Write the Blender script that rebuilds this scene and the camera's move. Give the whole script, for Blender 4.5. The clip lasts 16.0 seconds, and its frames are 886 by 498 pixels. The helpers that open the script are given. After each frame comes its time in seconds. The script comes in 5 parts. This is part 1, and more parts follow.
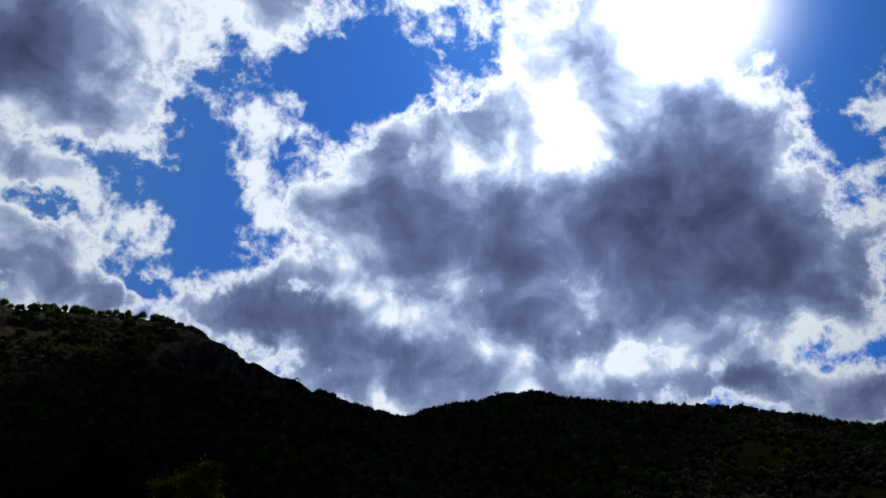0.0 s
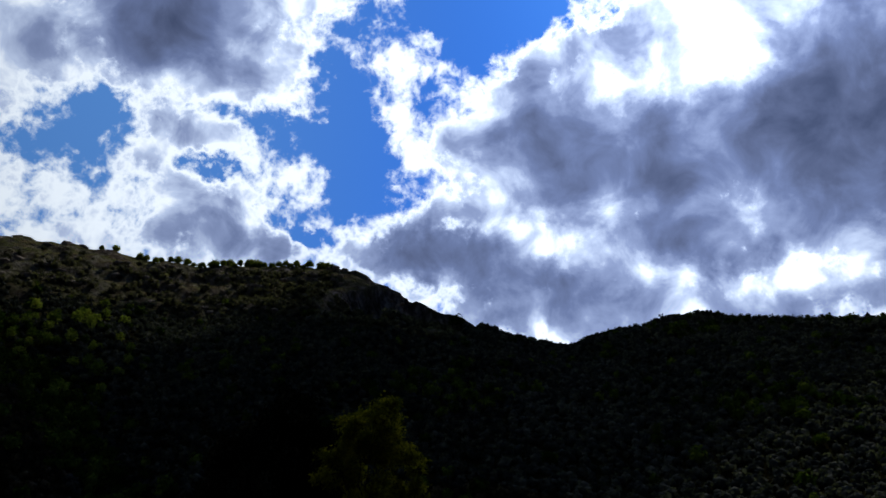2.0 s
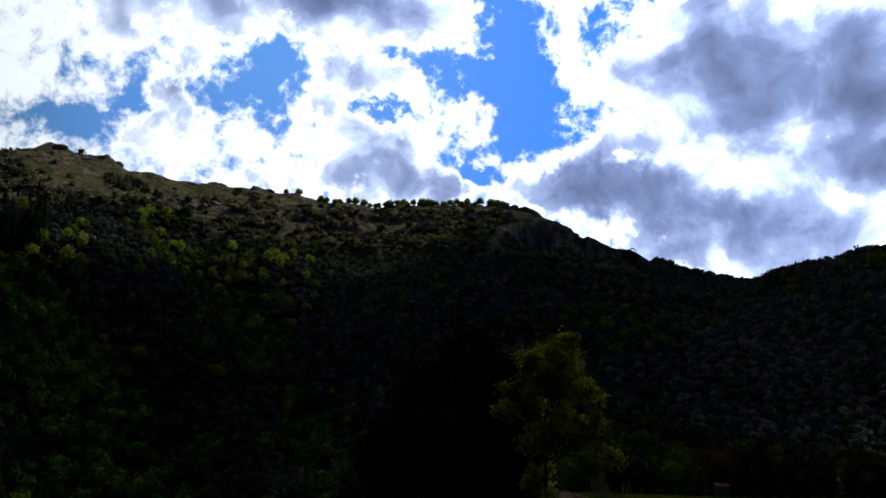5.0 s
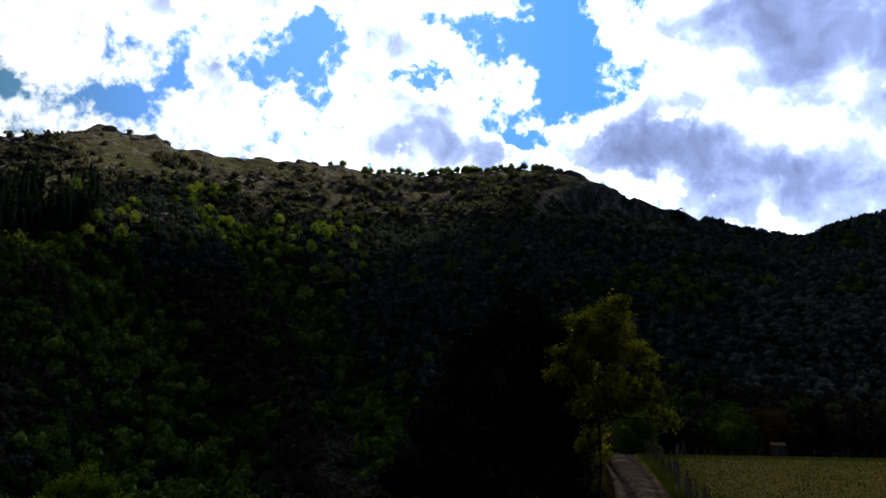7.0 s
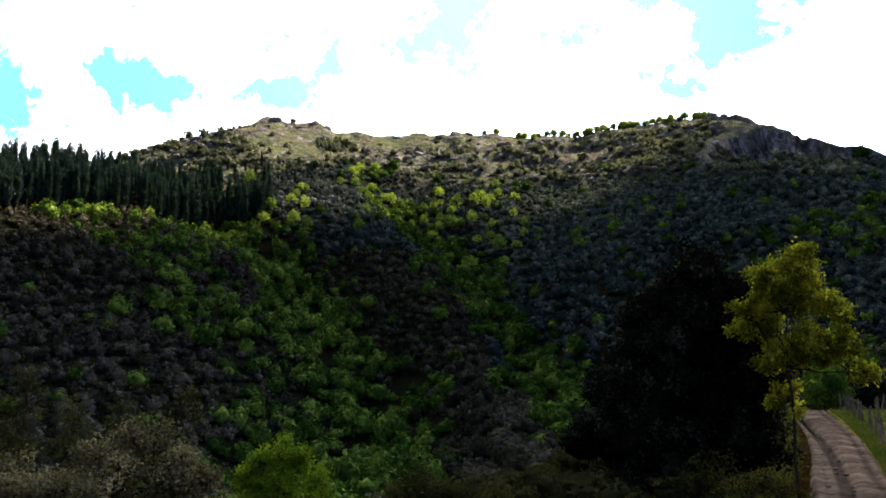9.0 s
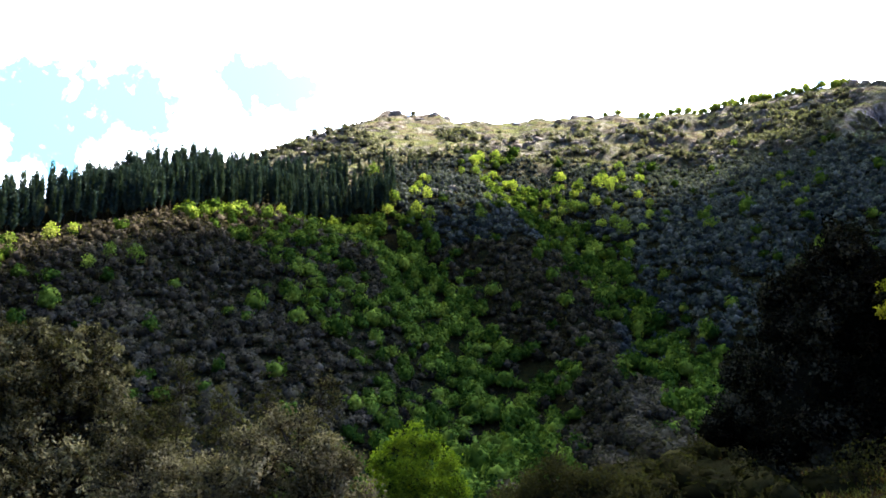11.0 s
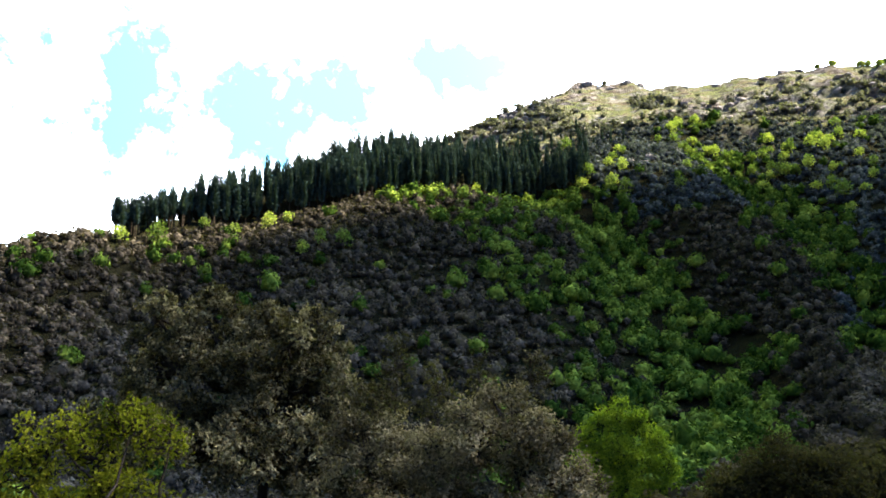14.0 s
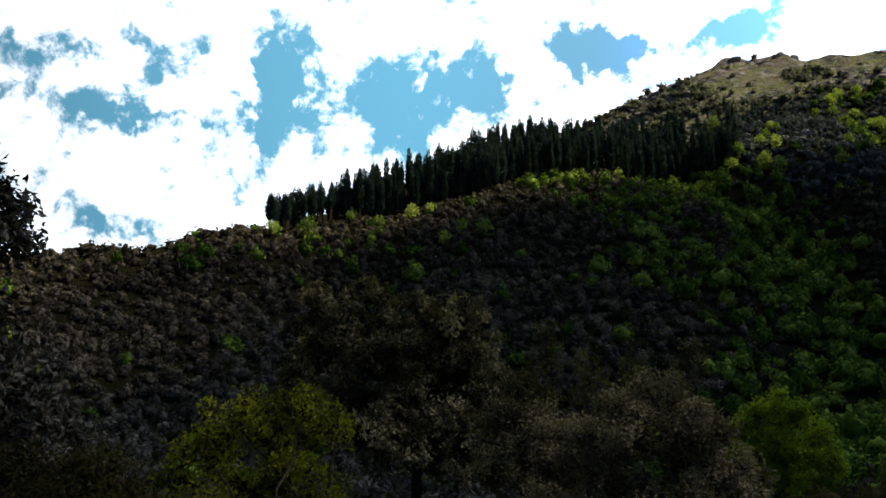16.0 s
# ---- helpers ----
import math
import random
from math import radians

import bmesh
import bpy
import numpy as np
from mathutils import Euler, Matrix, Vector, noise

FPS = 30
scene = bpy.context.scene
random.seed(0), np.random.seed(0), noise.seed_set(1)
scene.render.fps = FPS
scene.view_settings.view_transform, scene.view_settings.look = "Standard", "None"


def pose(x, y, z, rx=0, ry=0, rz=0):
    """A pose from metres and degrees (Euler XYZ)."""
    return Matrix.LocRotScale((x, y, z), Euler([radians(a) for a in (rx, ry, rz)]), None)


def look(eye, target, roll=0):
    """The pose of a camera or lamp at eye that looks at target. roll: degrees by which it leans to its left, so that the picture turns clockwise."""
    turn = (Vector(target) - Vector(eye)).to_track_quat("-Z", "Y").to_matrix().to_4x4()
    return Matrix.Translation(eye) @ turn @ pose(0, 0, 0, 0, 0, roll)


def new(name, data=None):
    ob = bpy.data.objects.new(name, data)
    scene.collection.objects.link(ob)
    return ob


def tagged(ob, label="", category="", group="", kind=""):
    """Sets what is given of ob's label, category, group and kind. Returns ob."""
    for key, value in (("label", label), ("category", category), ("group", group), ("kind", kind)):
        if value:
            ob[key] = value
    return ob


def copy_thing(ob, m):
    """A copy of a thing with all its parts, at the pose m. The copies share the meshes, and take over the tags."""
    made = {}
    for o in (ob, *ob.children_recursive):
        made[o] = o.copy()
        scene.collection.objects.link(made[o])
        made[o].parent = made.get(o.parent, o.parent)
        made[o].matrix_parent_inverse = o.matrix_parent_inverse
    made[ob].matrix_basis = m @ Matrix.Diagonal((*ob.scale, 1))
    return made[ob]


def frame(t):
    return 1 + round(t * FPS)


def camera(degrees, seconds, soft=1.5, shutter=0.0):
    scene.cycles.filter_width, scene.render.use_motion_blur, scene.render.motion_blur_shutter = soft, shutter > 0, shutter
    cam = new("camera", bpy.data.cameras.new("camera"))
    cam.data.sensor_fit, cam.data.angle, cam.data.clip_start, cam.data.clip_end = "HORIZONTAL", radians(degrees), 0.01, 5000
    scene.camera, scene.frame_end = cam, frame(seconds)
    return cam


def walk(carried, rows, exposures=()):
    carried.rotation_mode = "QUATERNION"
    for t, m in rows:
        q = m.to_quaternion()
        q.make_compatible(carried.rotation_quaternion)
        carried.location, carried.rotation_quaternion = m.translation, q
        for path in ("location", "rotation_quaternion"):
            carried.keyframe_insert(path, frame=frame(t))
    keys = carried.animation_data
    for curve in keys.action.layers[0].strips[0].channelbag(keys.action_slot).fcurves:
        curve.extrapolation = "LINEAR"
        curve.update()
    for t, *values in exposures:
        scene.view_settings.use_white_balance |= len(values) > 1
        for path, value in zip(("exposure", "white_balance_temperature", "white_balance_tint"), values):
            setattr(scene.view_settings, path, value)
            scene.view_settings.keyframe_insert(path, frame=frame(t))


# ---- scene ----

# ---- camera ----
EYE = 1.6
REACH = 0.5
# seconds, bearing (degrees left of north), elevation, roll
TURNS = ((0.0, 0.00, 26.18, -0.35),
        (0.5, 3.25, 24.37, -0.61),
        (1.0, 6.10, 23.05, -0.70),
        (1.5, 8.58, 22.20, -0.79),
        (2.0, 11.69, 21.51, -0.61),
        (2.5, 14.98, 21.01, -0.15),
        (3.0, 18.15, 20.29, 0.17),
        (3.5, 19.58, 19.24, 0.14),
        (4.0, 20.79, 17.91, 0.65),
        (4.5, 22.85, 17.27, 1.70),
        (7.0, 27.53, 14.45, 1.17),
        (7.5, 30.08, 13.34, 1.28),
        (8.0, 33.53, 12.60, 0.81),
        (8.5, 36.35, 12.27, 0.04),
        (9.0, 39.12, 11.99, -0.44),
        (9.5, 41.46, 11.89, -0.52),
        (10.0, 43.88, 11.69, -0.61),
        (12.5, 54.01, 10.16, -0.36),
        (13.0, 56.56, 9.76, -0.54),
        (13.5, 58.98, 9.60, -0.63),
        (14.0, 61.90, 9.61, -0.30),
        (14.5, 64.69, 9.57, 0.05),
        (15.0, 67.40, 9.49, 0.06),
        (15.5, 69.74, 9.25, 0.22),
        (16.0, 71.95, 8.84, 0.01))
# seconds, stops, white balance
STOPS = ((0, -1.25, 6500, 10), (1.5, -0.9, 6500, 10), (3.0, -0.65, 6500, 10), (4.5, -0.3, 6600, 10), (5.7, 0.0, 6650, 10), (7.0, 0.32, 6700, 11), (7.5, 0.66, 6700, 12),
         (8.0, 1.3, 6700, 13), (8.5, 1.9, 6700, 13), (9.0, 2.5, 6700, 13), (10.0, 3.15, 6600, 13), (12.5, 3.75, 6600, 12), (14.0, 3.52, 6600, 12), (15.0, 2.6, 6700, 12),
         (15.5, 2.05, 6700, 12), (16.0, 1.55, 6700, 12))


def stance(az, el, roll):
    """The camera held out at arm's length by somebody who turns on the spot."""
    return pose(-math.sin(radians(az)) * REACH, math.cos(radians(az)) * REACH, EYE, 0, 0, az) @ pose(0, 0, 0, 90 + el, 0, 0) @ pose(0, 0, 0, 0, 0, roll)


cam = camera(57.15, 16.0, soft=1.7)
walk(cam, [(t, stance(a, e, r)) for t, a, e, r in TURNS], STOPS)


# ---- sky, clouds and sun ----
SUN_AZ, SUN_EL = -20.5, 50.0


def heading(az, el):
    a, e = radians(az), radians(el)
    return Vector((-math.sin(a) * math.cos(e), math.cos(a) * math.cos(e), math.sin(e)))


class Nodes:
    """Short hand for building a node tree."""

    def __init__(self, tree):
        self.tree, self.link = tree, tree.links.new

    def add(self, kind):
        return self.tree.nodes.new(kind)

    def put(self, socket, value):
        if isinstance(value, bpy.types.NodeSocket):
            self.link(value, socket)
        else:
            socket.default_value = value

    def math(self, op, a, b=0.0, c=0.0, clamp=False):
        n = self.add("ShaderNodeMath")
        n.operation, n.use_clamp = op, clamp
        for s, v in zip(n.inputs, (a, b, c)):
            self.put(s, v)
        return n.outputs[0]

    def vec(self, op, a, b=(0, 0, 0), scale=None):
        n = self.add("ShaderNodeVectorMath")
        n.operation = op
        self.put(n.inputs[0], a)
        if op not in ("LENGTH", "NORMALIZE", "SCALE"):
            self.put(n.inputs[1], b)
        if scale is not None:
            n.inputs["Scale"].default_value = scale
        return n.outputs["Value"] if op in ("DOT_PRODUCT", "LENGTH", "DISTANCE") else n.outputs["Vector"]

    def noise(self, vector, scale, detail=4.0, rough=0.5, distortion=0.0, out="Fac"):
        n = self.add("ShaderNodeTexNoise")
        self.put(n.inputs["Vector"], vector)
        n.inputs["Scale"].default_value, n.inputs["Detail"].default_value = scale, detail
        n.inputs["Roughness"].default_value, n.inputs["Distortion"].default_value = rough, distortion
        return n.outputs[out]

    def mix(self, fac, a, b, blend="MIX"):
        n = self.add("ShaderNodeMix")
        n.data_type, n.blend_type = "RGBA", blend
        self.put(n.inputs[0], fac)
        for s, v in ((n.inputs[6], a), (n.inputs[7], b)):
            self.put(s, v if isinstance(v, bpy.types.NodeSocket) else (*v, 1))
        return n.outputs[2]

    def step(self, v, lo, hi):
        n = self.add("ShaderNodeMapRange")
        n.interpolation_type = "SMOOTHSTEP"
        self.put(n.inputs[0], v)
        n.inputs[1].default_value, n.inputs[2].default_value = lo, hi
        return n.outputs[0]

    def ramp(self, fac, stops):
        n = self.add("ShaderNodeValToRGB")
        self.put(n.inputs[0], fac)
        while len(n.color_ramp.elements) < len(stops):
            n.color_ramp.elements.new(0.5)
        for e, (p, c) in zip(n.color_ramp.elements, stops):
            e.position, e.color = p, (*c, 1)
        return n.outputs[0]


# Cloud banks: bearing, elevation, half width, half height, weight (negative: a gap of blue).
CLOUD_MAIN = ((-9.5, 25.9, 14.6, 6.8, 0.8), (-20.5, 28.5, 9.5, 6.4, 0.7), (4.8, 30.5, 6.9, 4.4, 0.6), (1.1, 26.2, 8, 3.6, 0.5), 
    (-6.9, 19.7, 4.7, 2.4, 0.55), (-16.4, 37.9, 4.5, 4.4, 0.55), (-26.3, 22.6, 4.7, 4.8, 0.5), (-23.6, 33.2, 4.8, 3.2, 0.45), 
    (-21.7, 19.9, 6.3, 2, 0.35), (-8.9, 39.5, 4.1, 2.4, 0.25), 
    (-5.7, 36.3, 2.5, 2.4, 0.15),
    (-8.6, 36.1, 5.4, 4.4, 0.45), (-11, 40.4, 4.7, 2.8, 0.4), (-3.2, 34.3, 4.3, 2, 0.35), (0.1, 35.1, 2.9, 1.2, 0.3))
CLOUD_EDGE = ((15.2, 29.8, 1.6, 3.2, 0.3), (15.6, 34.2, 1.4, 1.2, 0.3), (16, 27, 1.8, 1.2, 0.3), (11.8, 28.5, 1.8, 1.6, 0.25), (13.2, 21.4, 5.6, 2.8, 0.6), 
    (6.1, 19.4, 5.5, 2.8, 0.5), (-0.6, 17.5, 4.6, 1.6, 0.4), (7.9, 16.3, 4.1, 1.2, 0.35), (-15.5, 16.7, 3.7, 1.4, 0.4), 
    (-21, 15.9, 3.7, 1.2, 0.45), (-28.3, 14.3, 2.9, 1.6, 0.4), (-18.5, 18.8, 2.5, 1, 0.25),)
CLOUD_WEST = ((30.2, 36, 9.8, 5.2, 0.51), (21, 39.2, 5.6, 3.6, 0.37), (26.2, 32.9, 3.8, 2.4, 0.27), (14.1, 40.2, 3.1, 2.4, 0.31), 
    (15.7, 41.5, 4.3, 1.6, 0.27), (31.3, 28.4, 4.1, 2.4, 0.31), (28.1, 27.7, 2.7, 1.6, 0.2), (23.5, 25.9, 3.5, 2.4, 0.31), 
    (21.3, 24.4, 2.6, 1.6, 0.2), (29.3, 23.4, 4.3, 2.8, 0.34), (25.4, 21.9, 3.9, 1.6, 0.24), (18.9, 22, 2.6, 1.2, 0.24), (46.8, 31, 7, 4, 0.24), 
    (31.7, 33.5, 8.1, 2.4, 0.2),)
CLOUD_PUFFS = ((3, 15.2, 10, 2.2, 0.45), (-11, 15.2, 9, 1.6, 0.3), (-26, 14, 6, 1.6, 0.35), (27, 20.6, 7, 1.8, 0.4), (1.1, 42.8, 4.3, 0.8, 0.35), (0.6, 40.4, 3.1, 0.8, 0.3), (8.2, 41.5, 1.1, 1, 0.25), (-3, 41.9, 0.8, 0.8, 0.2), (12.6, 36.2, 1.1, 0.7, 0.28), 
    (21.5, 30.4, 1.2, 0.5, 0.25), (20.7, 32.9, 0.7, 0.4, 0.2), (-32.7, 31, 1.4, 1.4, 0.3), (-30.2, 31.7, 0.4, 0.3, 0.2),)
GAPS_EAST = ((-1.9, 39.7, 3.2, 1.5, -0.3), (4.1, 38.6, 3.5, 1.6, -0.22), (-31.8, 36.3, 2.4, 3.0, -0.3), (20.3, 30.6, 4.2, 4.4, -0.3), (6.9, 36.7, 5.5, 3.2, -0.3), (17.5, 26, 2.2, 2.4, -0.3), (-30.2, 33.5, 2.9, 4.8, -0.4), 
    (-30, 29.9, 2.8, 1.6, -0.3), (-14.1, 18.7, 1.7, 0.5, -0.3), (-28.2, 16.8, 2.1, 0.7, -0.35), (29.9, 25.7, 1.3, 0.5, -0.3), 
    (22.2, 22.7, 1.7, 0.5, -0.25), (24.8, 23.8, 1.3, 1, -0.25),)
GAPS_MIDDLE = ((39.8, 26.4, 2.8, 1.5, -0.42), (38.6, 29.2, 2.3, 1.2, -0.31), (46.8, 24.5, 1.3, 1, -0.26), (49.9, 22.4, 1.3, 0.6, -0.26), 
    (29.4, 26.1, 1.3, 0.6, -0.22), (21.9, 22.8, 1.3, 0.5, -0.22), (30.1, 30.2, 1.4, 0.6, -0.18), (40, 26.6, 2.2, 1.3, -0.2), 
    (38.5, 28.6, 2.3, 1.2, -0.35), (24.1, 29.7, 3.7, 1.4, -0.35), (18.4, 28.4, 2, 2.2, -0.26), (47.1, 24.6, 0.9, 0.6, -0.22), 
    (50.3, 22.6, 1.3, 0.6, -0.26), (57.4, 22.3, 2.2, 1.2, -0.26), (57, 19.9, 1.7, 0.8, -0.31), (29.7, 26.2, 1.3, 0.5, -0.18), 
    (22.3, 23, 1.3, 0.4, -0.18),)
GAPS_WEST = ((59.9, 22.2, 3.12, 1.44, -0.402), (68.5, 19.5, 1.56, 2.4, -0.402), (62.5, 21.5, 0.72, 2.4, -0.253), (83.6, 20.6, 1.7, 2.88, -0.47), 
    (84.3, 18.3, 1.2, 3.36, -0.402), (75.4, 19.1, 4.08, 2.4, -0.506), (72.9, 17.2, 2.52, 1.2, -0.299), (70.9, 20.7, 1.56, 1.44, -0.299), (60.5, 22.2, 4.08, 1.2, -0.402), 
    (94.8, 17, 2.4, 0.9, -0.40), (91.5, 16.8, 2.04, 0.72, -0.299), (98.2, 20.9, 2.52, 0.96, -0.46), (95.1, 10.4, 2.4, 0.96, -0.46), 
    (81, 13.3, 1.2, 0.72, -0.299), (51.6, 22.9, 2.04, 0.6, -0.356), (92.6, 19.2, 0.72, 0.72, -0.207),)

# Thin, bright parts (negative) and thick, dark parts of the banks.
CLOUD_DEPTHS = ((22.0, 38.5, 7.0, 4.0, -0.32), (-4.1, 32.3, 4.7, 1.8, -0.88), (-11.1, 33.6, 3.6, 2.6, -0.82), (-9.8, 38.7, 4.6, 3.6, -0.88), (-19.8, 38.5, 6.1, 3.6, -0.61), 
    (6.2, 23, 2.6, 1, -0.54), (1.9, 21.1, 3, 1, -0.54), (-3.1, 19, 2.5, 1, -0.54), (-10.8, 17.7, 2.9, 0.9, -0.54), (-19.4, 19.7, 3.4, 0.9, -0.54), 
    (-25, 18, 2.5, 1.2, -0.48), (12.8, 21.2, 4.7, 2, 0.8), (6, 18.6, 4.6, 1.5, 0.6), (-13.8, 25.9, 8, 4.4, 0.55), (-22.8, 23.9, 5.7, 4.4, 0.7), 
    (-20.2, 15.8, 3.3, 0.9, 0.7), (-6.9, 19.7, 3.4, 1.4, 0.5), (1.1, 30.6, 5.1, 2.4, 0.3), (-16.7, 31.4, 2.8, 2.4, 0.4), 
    (32.8, 36.3, 7.4, 2.4, 0.2), (24.8, 32.1, 2.8, 1.6, -0.34), (22.8, 26.1, 3.5, 2, -0.48), (28.7, 23.9, 3.9, 2, -0.34), 
    (15.9, 29.7, 1.8, 3.6, -0.54),)

world = bpy.data.worlds.new("sky")
scene.world = world
world.use_nodes = True
w = Nodes(world.node_tree)
world.node_tree.nodes.clear()
ray = w.add("ShaderNodeTexCoord").outputs["Generated"]
xyz = w.add("ShaderNodeSeparateXYZ")
w.link(ray, xyz.inputs[0])
az_deg = w.math("MULTIPLY", w.math("ARCTAN2", w.math("MULTIPLY", xyz.outputs[0], -1.0), xyz.outputs[1]), 57.2958)
el_deg = w.math("MULTIPLY", w.math("ARCSINE", xyz.outputs[2]), 57.2958)
# uneven outlines: the place in the sky is pushed about by two sizes of turbulence
push = w.vec("SUBTRACT", w.noise(ray, 9.0, 6.0, 0.62, out="Color"), (0.5, 0.5, 0.5))
joined = w.add("ShaderNodeCombineXYZ")
w.link(az_deg, joined.inputs[0]), w.link(el_deg, joined.inputs[1])
frayed = w.vec("SUBTRACT", w.noise(ray, 38.0, 5.0, 0.65, out="Color"), (0.5, 0.5, 0.5))
spot = w.vec("ADD", joined.outputs[0], w.vec("MULTIPLY", push, (6.0, 5.0, 0.0)))
spot = w.vec("ADD", spot, w.vec("MULTIPLY", frayed, (2.6, 2.2, 0.0)))
west = w.math("MULTIPLY", w.step(az_deg, 20.0, 42.0), w.step(az_deg, 130.0, 112.0))
ahead = w.math("MULTIPLY", w.math("MULTIPLY", w.step(az_deg, -60.0, -35.0), w.step(az_deg, 140.0, 115.0)), w.step(el_deg, 60.0, 48.0))
far_west = w.math("MULTIPLY", w.step(az_deg, 34.0, 60.0), ahead)
field = w.math("MULTIPLY_ADD", west, 0.66, w.math("MULTIPLY_ADD", ahead, -0.15, -0.20))
for bank in (CLOUD_MAIN, CLOUD_EDGE, CLOUD_WEST, CLOUD_PUFFS, GAPS_EAST, GAPS_MIDDLE, GAPS_WEST):
    for a, e, ra, re, weight in bank:
        off = w.vec("MULTIPLY", w.vec("SUBTRACT", spot, (a, e, 0)), (1 / ra, 1 / re, 0))
        near = w.math("POWER", 0.42, w.vec("DOT_PRODUCT", off, off))
        field = w.math("MULTIPLY_ADD", near, weight * 1.5, field)
billow = w.noise(ray, 11.0, 10.0, 0.64, 0.25)
fine = w.noise(ray, 42.0, 7.0, 0.65, 0.3)
body = w.math("MULTIPLY_ADD", w.math("SUBTRACT", billow, 0.5), 2.9, field)
body = w.math("MULTIPLY_ADD", w.math("SUBTRACT", fine, 0.5), 1.6, body)
cover = w.step(body, -0.22, 0.36)
soft = w.math("MULTIPLY_ADD", w.math("SUBTRACT", w.noise(ray, 11.0, 2.5, 0.5, 0.25), 0.5), 2.3, field)
soft = w.math("MULTIPLY_ADD", w.math("SUBTRACT", w.noise(ray, 17.0, 5.0, 0.55, 0.4), 0.5), 2.7, soft)
for a, e, ra, re, weight in CLOUD_DEPTHS:
    off = w.vec("MULTIPLY", w.vec("SUBTRACT", spot, (a, e, 0)), (1 / ra, 1 / re, 0))
    soft = w.math("MULTIPLY_ADD", w.math("POWER", 0.42, w.vec("DOT_PRODUCT", off, off)), weight, soft)
soft = w.math("MAXIMUM", soft, -0.1)
depth = w.math("MULTIPLY", w.math("ADD", soft, 0.12), w.step(body, 0.0, 0.6))
depth = w.math("MULTIPLY", depth, w.math("MULTIPLY_ADD", far_west, -0.6, 1.0))
cloud = w.ramp(w.math("MULTIPLY", depth, 0.38), ((0.0, (0.94, 0.97, 1.03)), (0.08, (0.96, 0.99, 1.05)), (0.20, (0.53, 0.60, 0.79)), (0.36, (0.25, 0.30, 0.48)), (0.55, (0.135, 0.17, 0.31)), (0.78, (0.085, 0.105, 0.19)), (1.0, (0.05, 0.065, 0.125))))
sun_way = heading(SUN_AZ - 1.5, 40.8)
toward = w.math("MAXIMUM", w.vec("DOT_PRODUCT", ray, sun_way), 0.0)
disc = w.math("MULTIPLY", w.math("POWER", toward, 420.0), 3.5)
ring = w.math("MULTIPLY", w.math("POWER", toward, 30.0), 0.35)
glow = w.math("ADD", disc, ring)
glow = w.math("MULTIPLY_ADD", far_west, -0.15, glow)
cloud = w.mix(1.0, cloud, (0.93, 1.0, 1.05), "MULTIPLY")
cloud = w.mix(1.0, cloud, w.mix(1.0, (1, 1, 1), glow, "ADD"), "MULTIPLY")
sky = w.add("ShaderNodeTexSky")
sky.sky_type, sky.sun_disc, sky.altitude = "NISHITA", False, 500.0
sky.sun_elevation, sky.sun_rotation = radians(SUN_EL), radians(-SUN_AZ)
blue = w.mix(1.0, sky.outputs[0], (0.0105, 0.038, 0.100), "MULTIPLY")
blue = w.mix(1.0, blue, w.mix(1.0, (0, 0, 0), disc, "ADD"), "ADD")
veil = w.math("MULTIPLY", w.step(az_deg, 4.0, 40.0), 0.95)
blue = w.mix(veil, blue, w.mix(w.step(az_deg, 46.0, 62.0), (0.085, 0.24, 0.60), (0.060, 0.155, 0.220)))
blue = w.mix(w.step(az_deg, 60.0, 76.0), blue, (0.058, 0.188, 0.280))
shown = w.mix(cover, blue, cloud)
# the whole sky grows brighter towards the sun
wide = w.math("MULTIPLY_ADD", w.math("POWER", toward, 2.0), 1.6, 1.0)
shown = w.mix(1.0, shown, w.mix(1.0, (0, 0, 0), wide, "ADD"), "MULTIPLY")
# the sky overhead and to the south, mostly unseen, is dimmed to darken the valley
open_side = w.step(w.vec("DOT_PRODUCT", ray, heading(34.0, 18.0)), 0.15, 0.85)
sky_dim = w.math("MULTIPLY_ADD", open_side, 0.72, 0.28)
shown = w.mix(1.0, shown, w.mix(1.0, (0, 0, 0), sky_dim, "ADD"), "MULTIPLY")
background = w.add("ShaderNodeBackground")
w.link(shown, background.inputs[0])
background.inputs[1].default_value = 1.0
w.link(background.outputs[0], w.add("ShaderNodeOutputWorld").inputs[0])

sun = new("sun", bpy.data.lights.new("sun", "SUN"))
sun.data.energy, sun.data.angle, sun.data.color = 5.0, radians(0.5), (1.0, 0.93, 0.82)
sun.matrix_world = look(heading(SUN_AZ, SUN_EL) * 100, (0, 0, 0))


# ---- materials ----
def material(name):
    m = bpy.data.materials.new(name)
    m.use_nodes = True
    m.node_tree.nodes.clear()
    n = Nodes(m.node_tree)
    return m, n, n.add("ShaderNodeOutputMaterial").inputs[0]


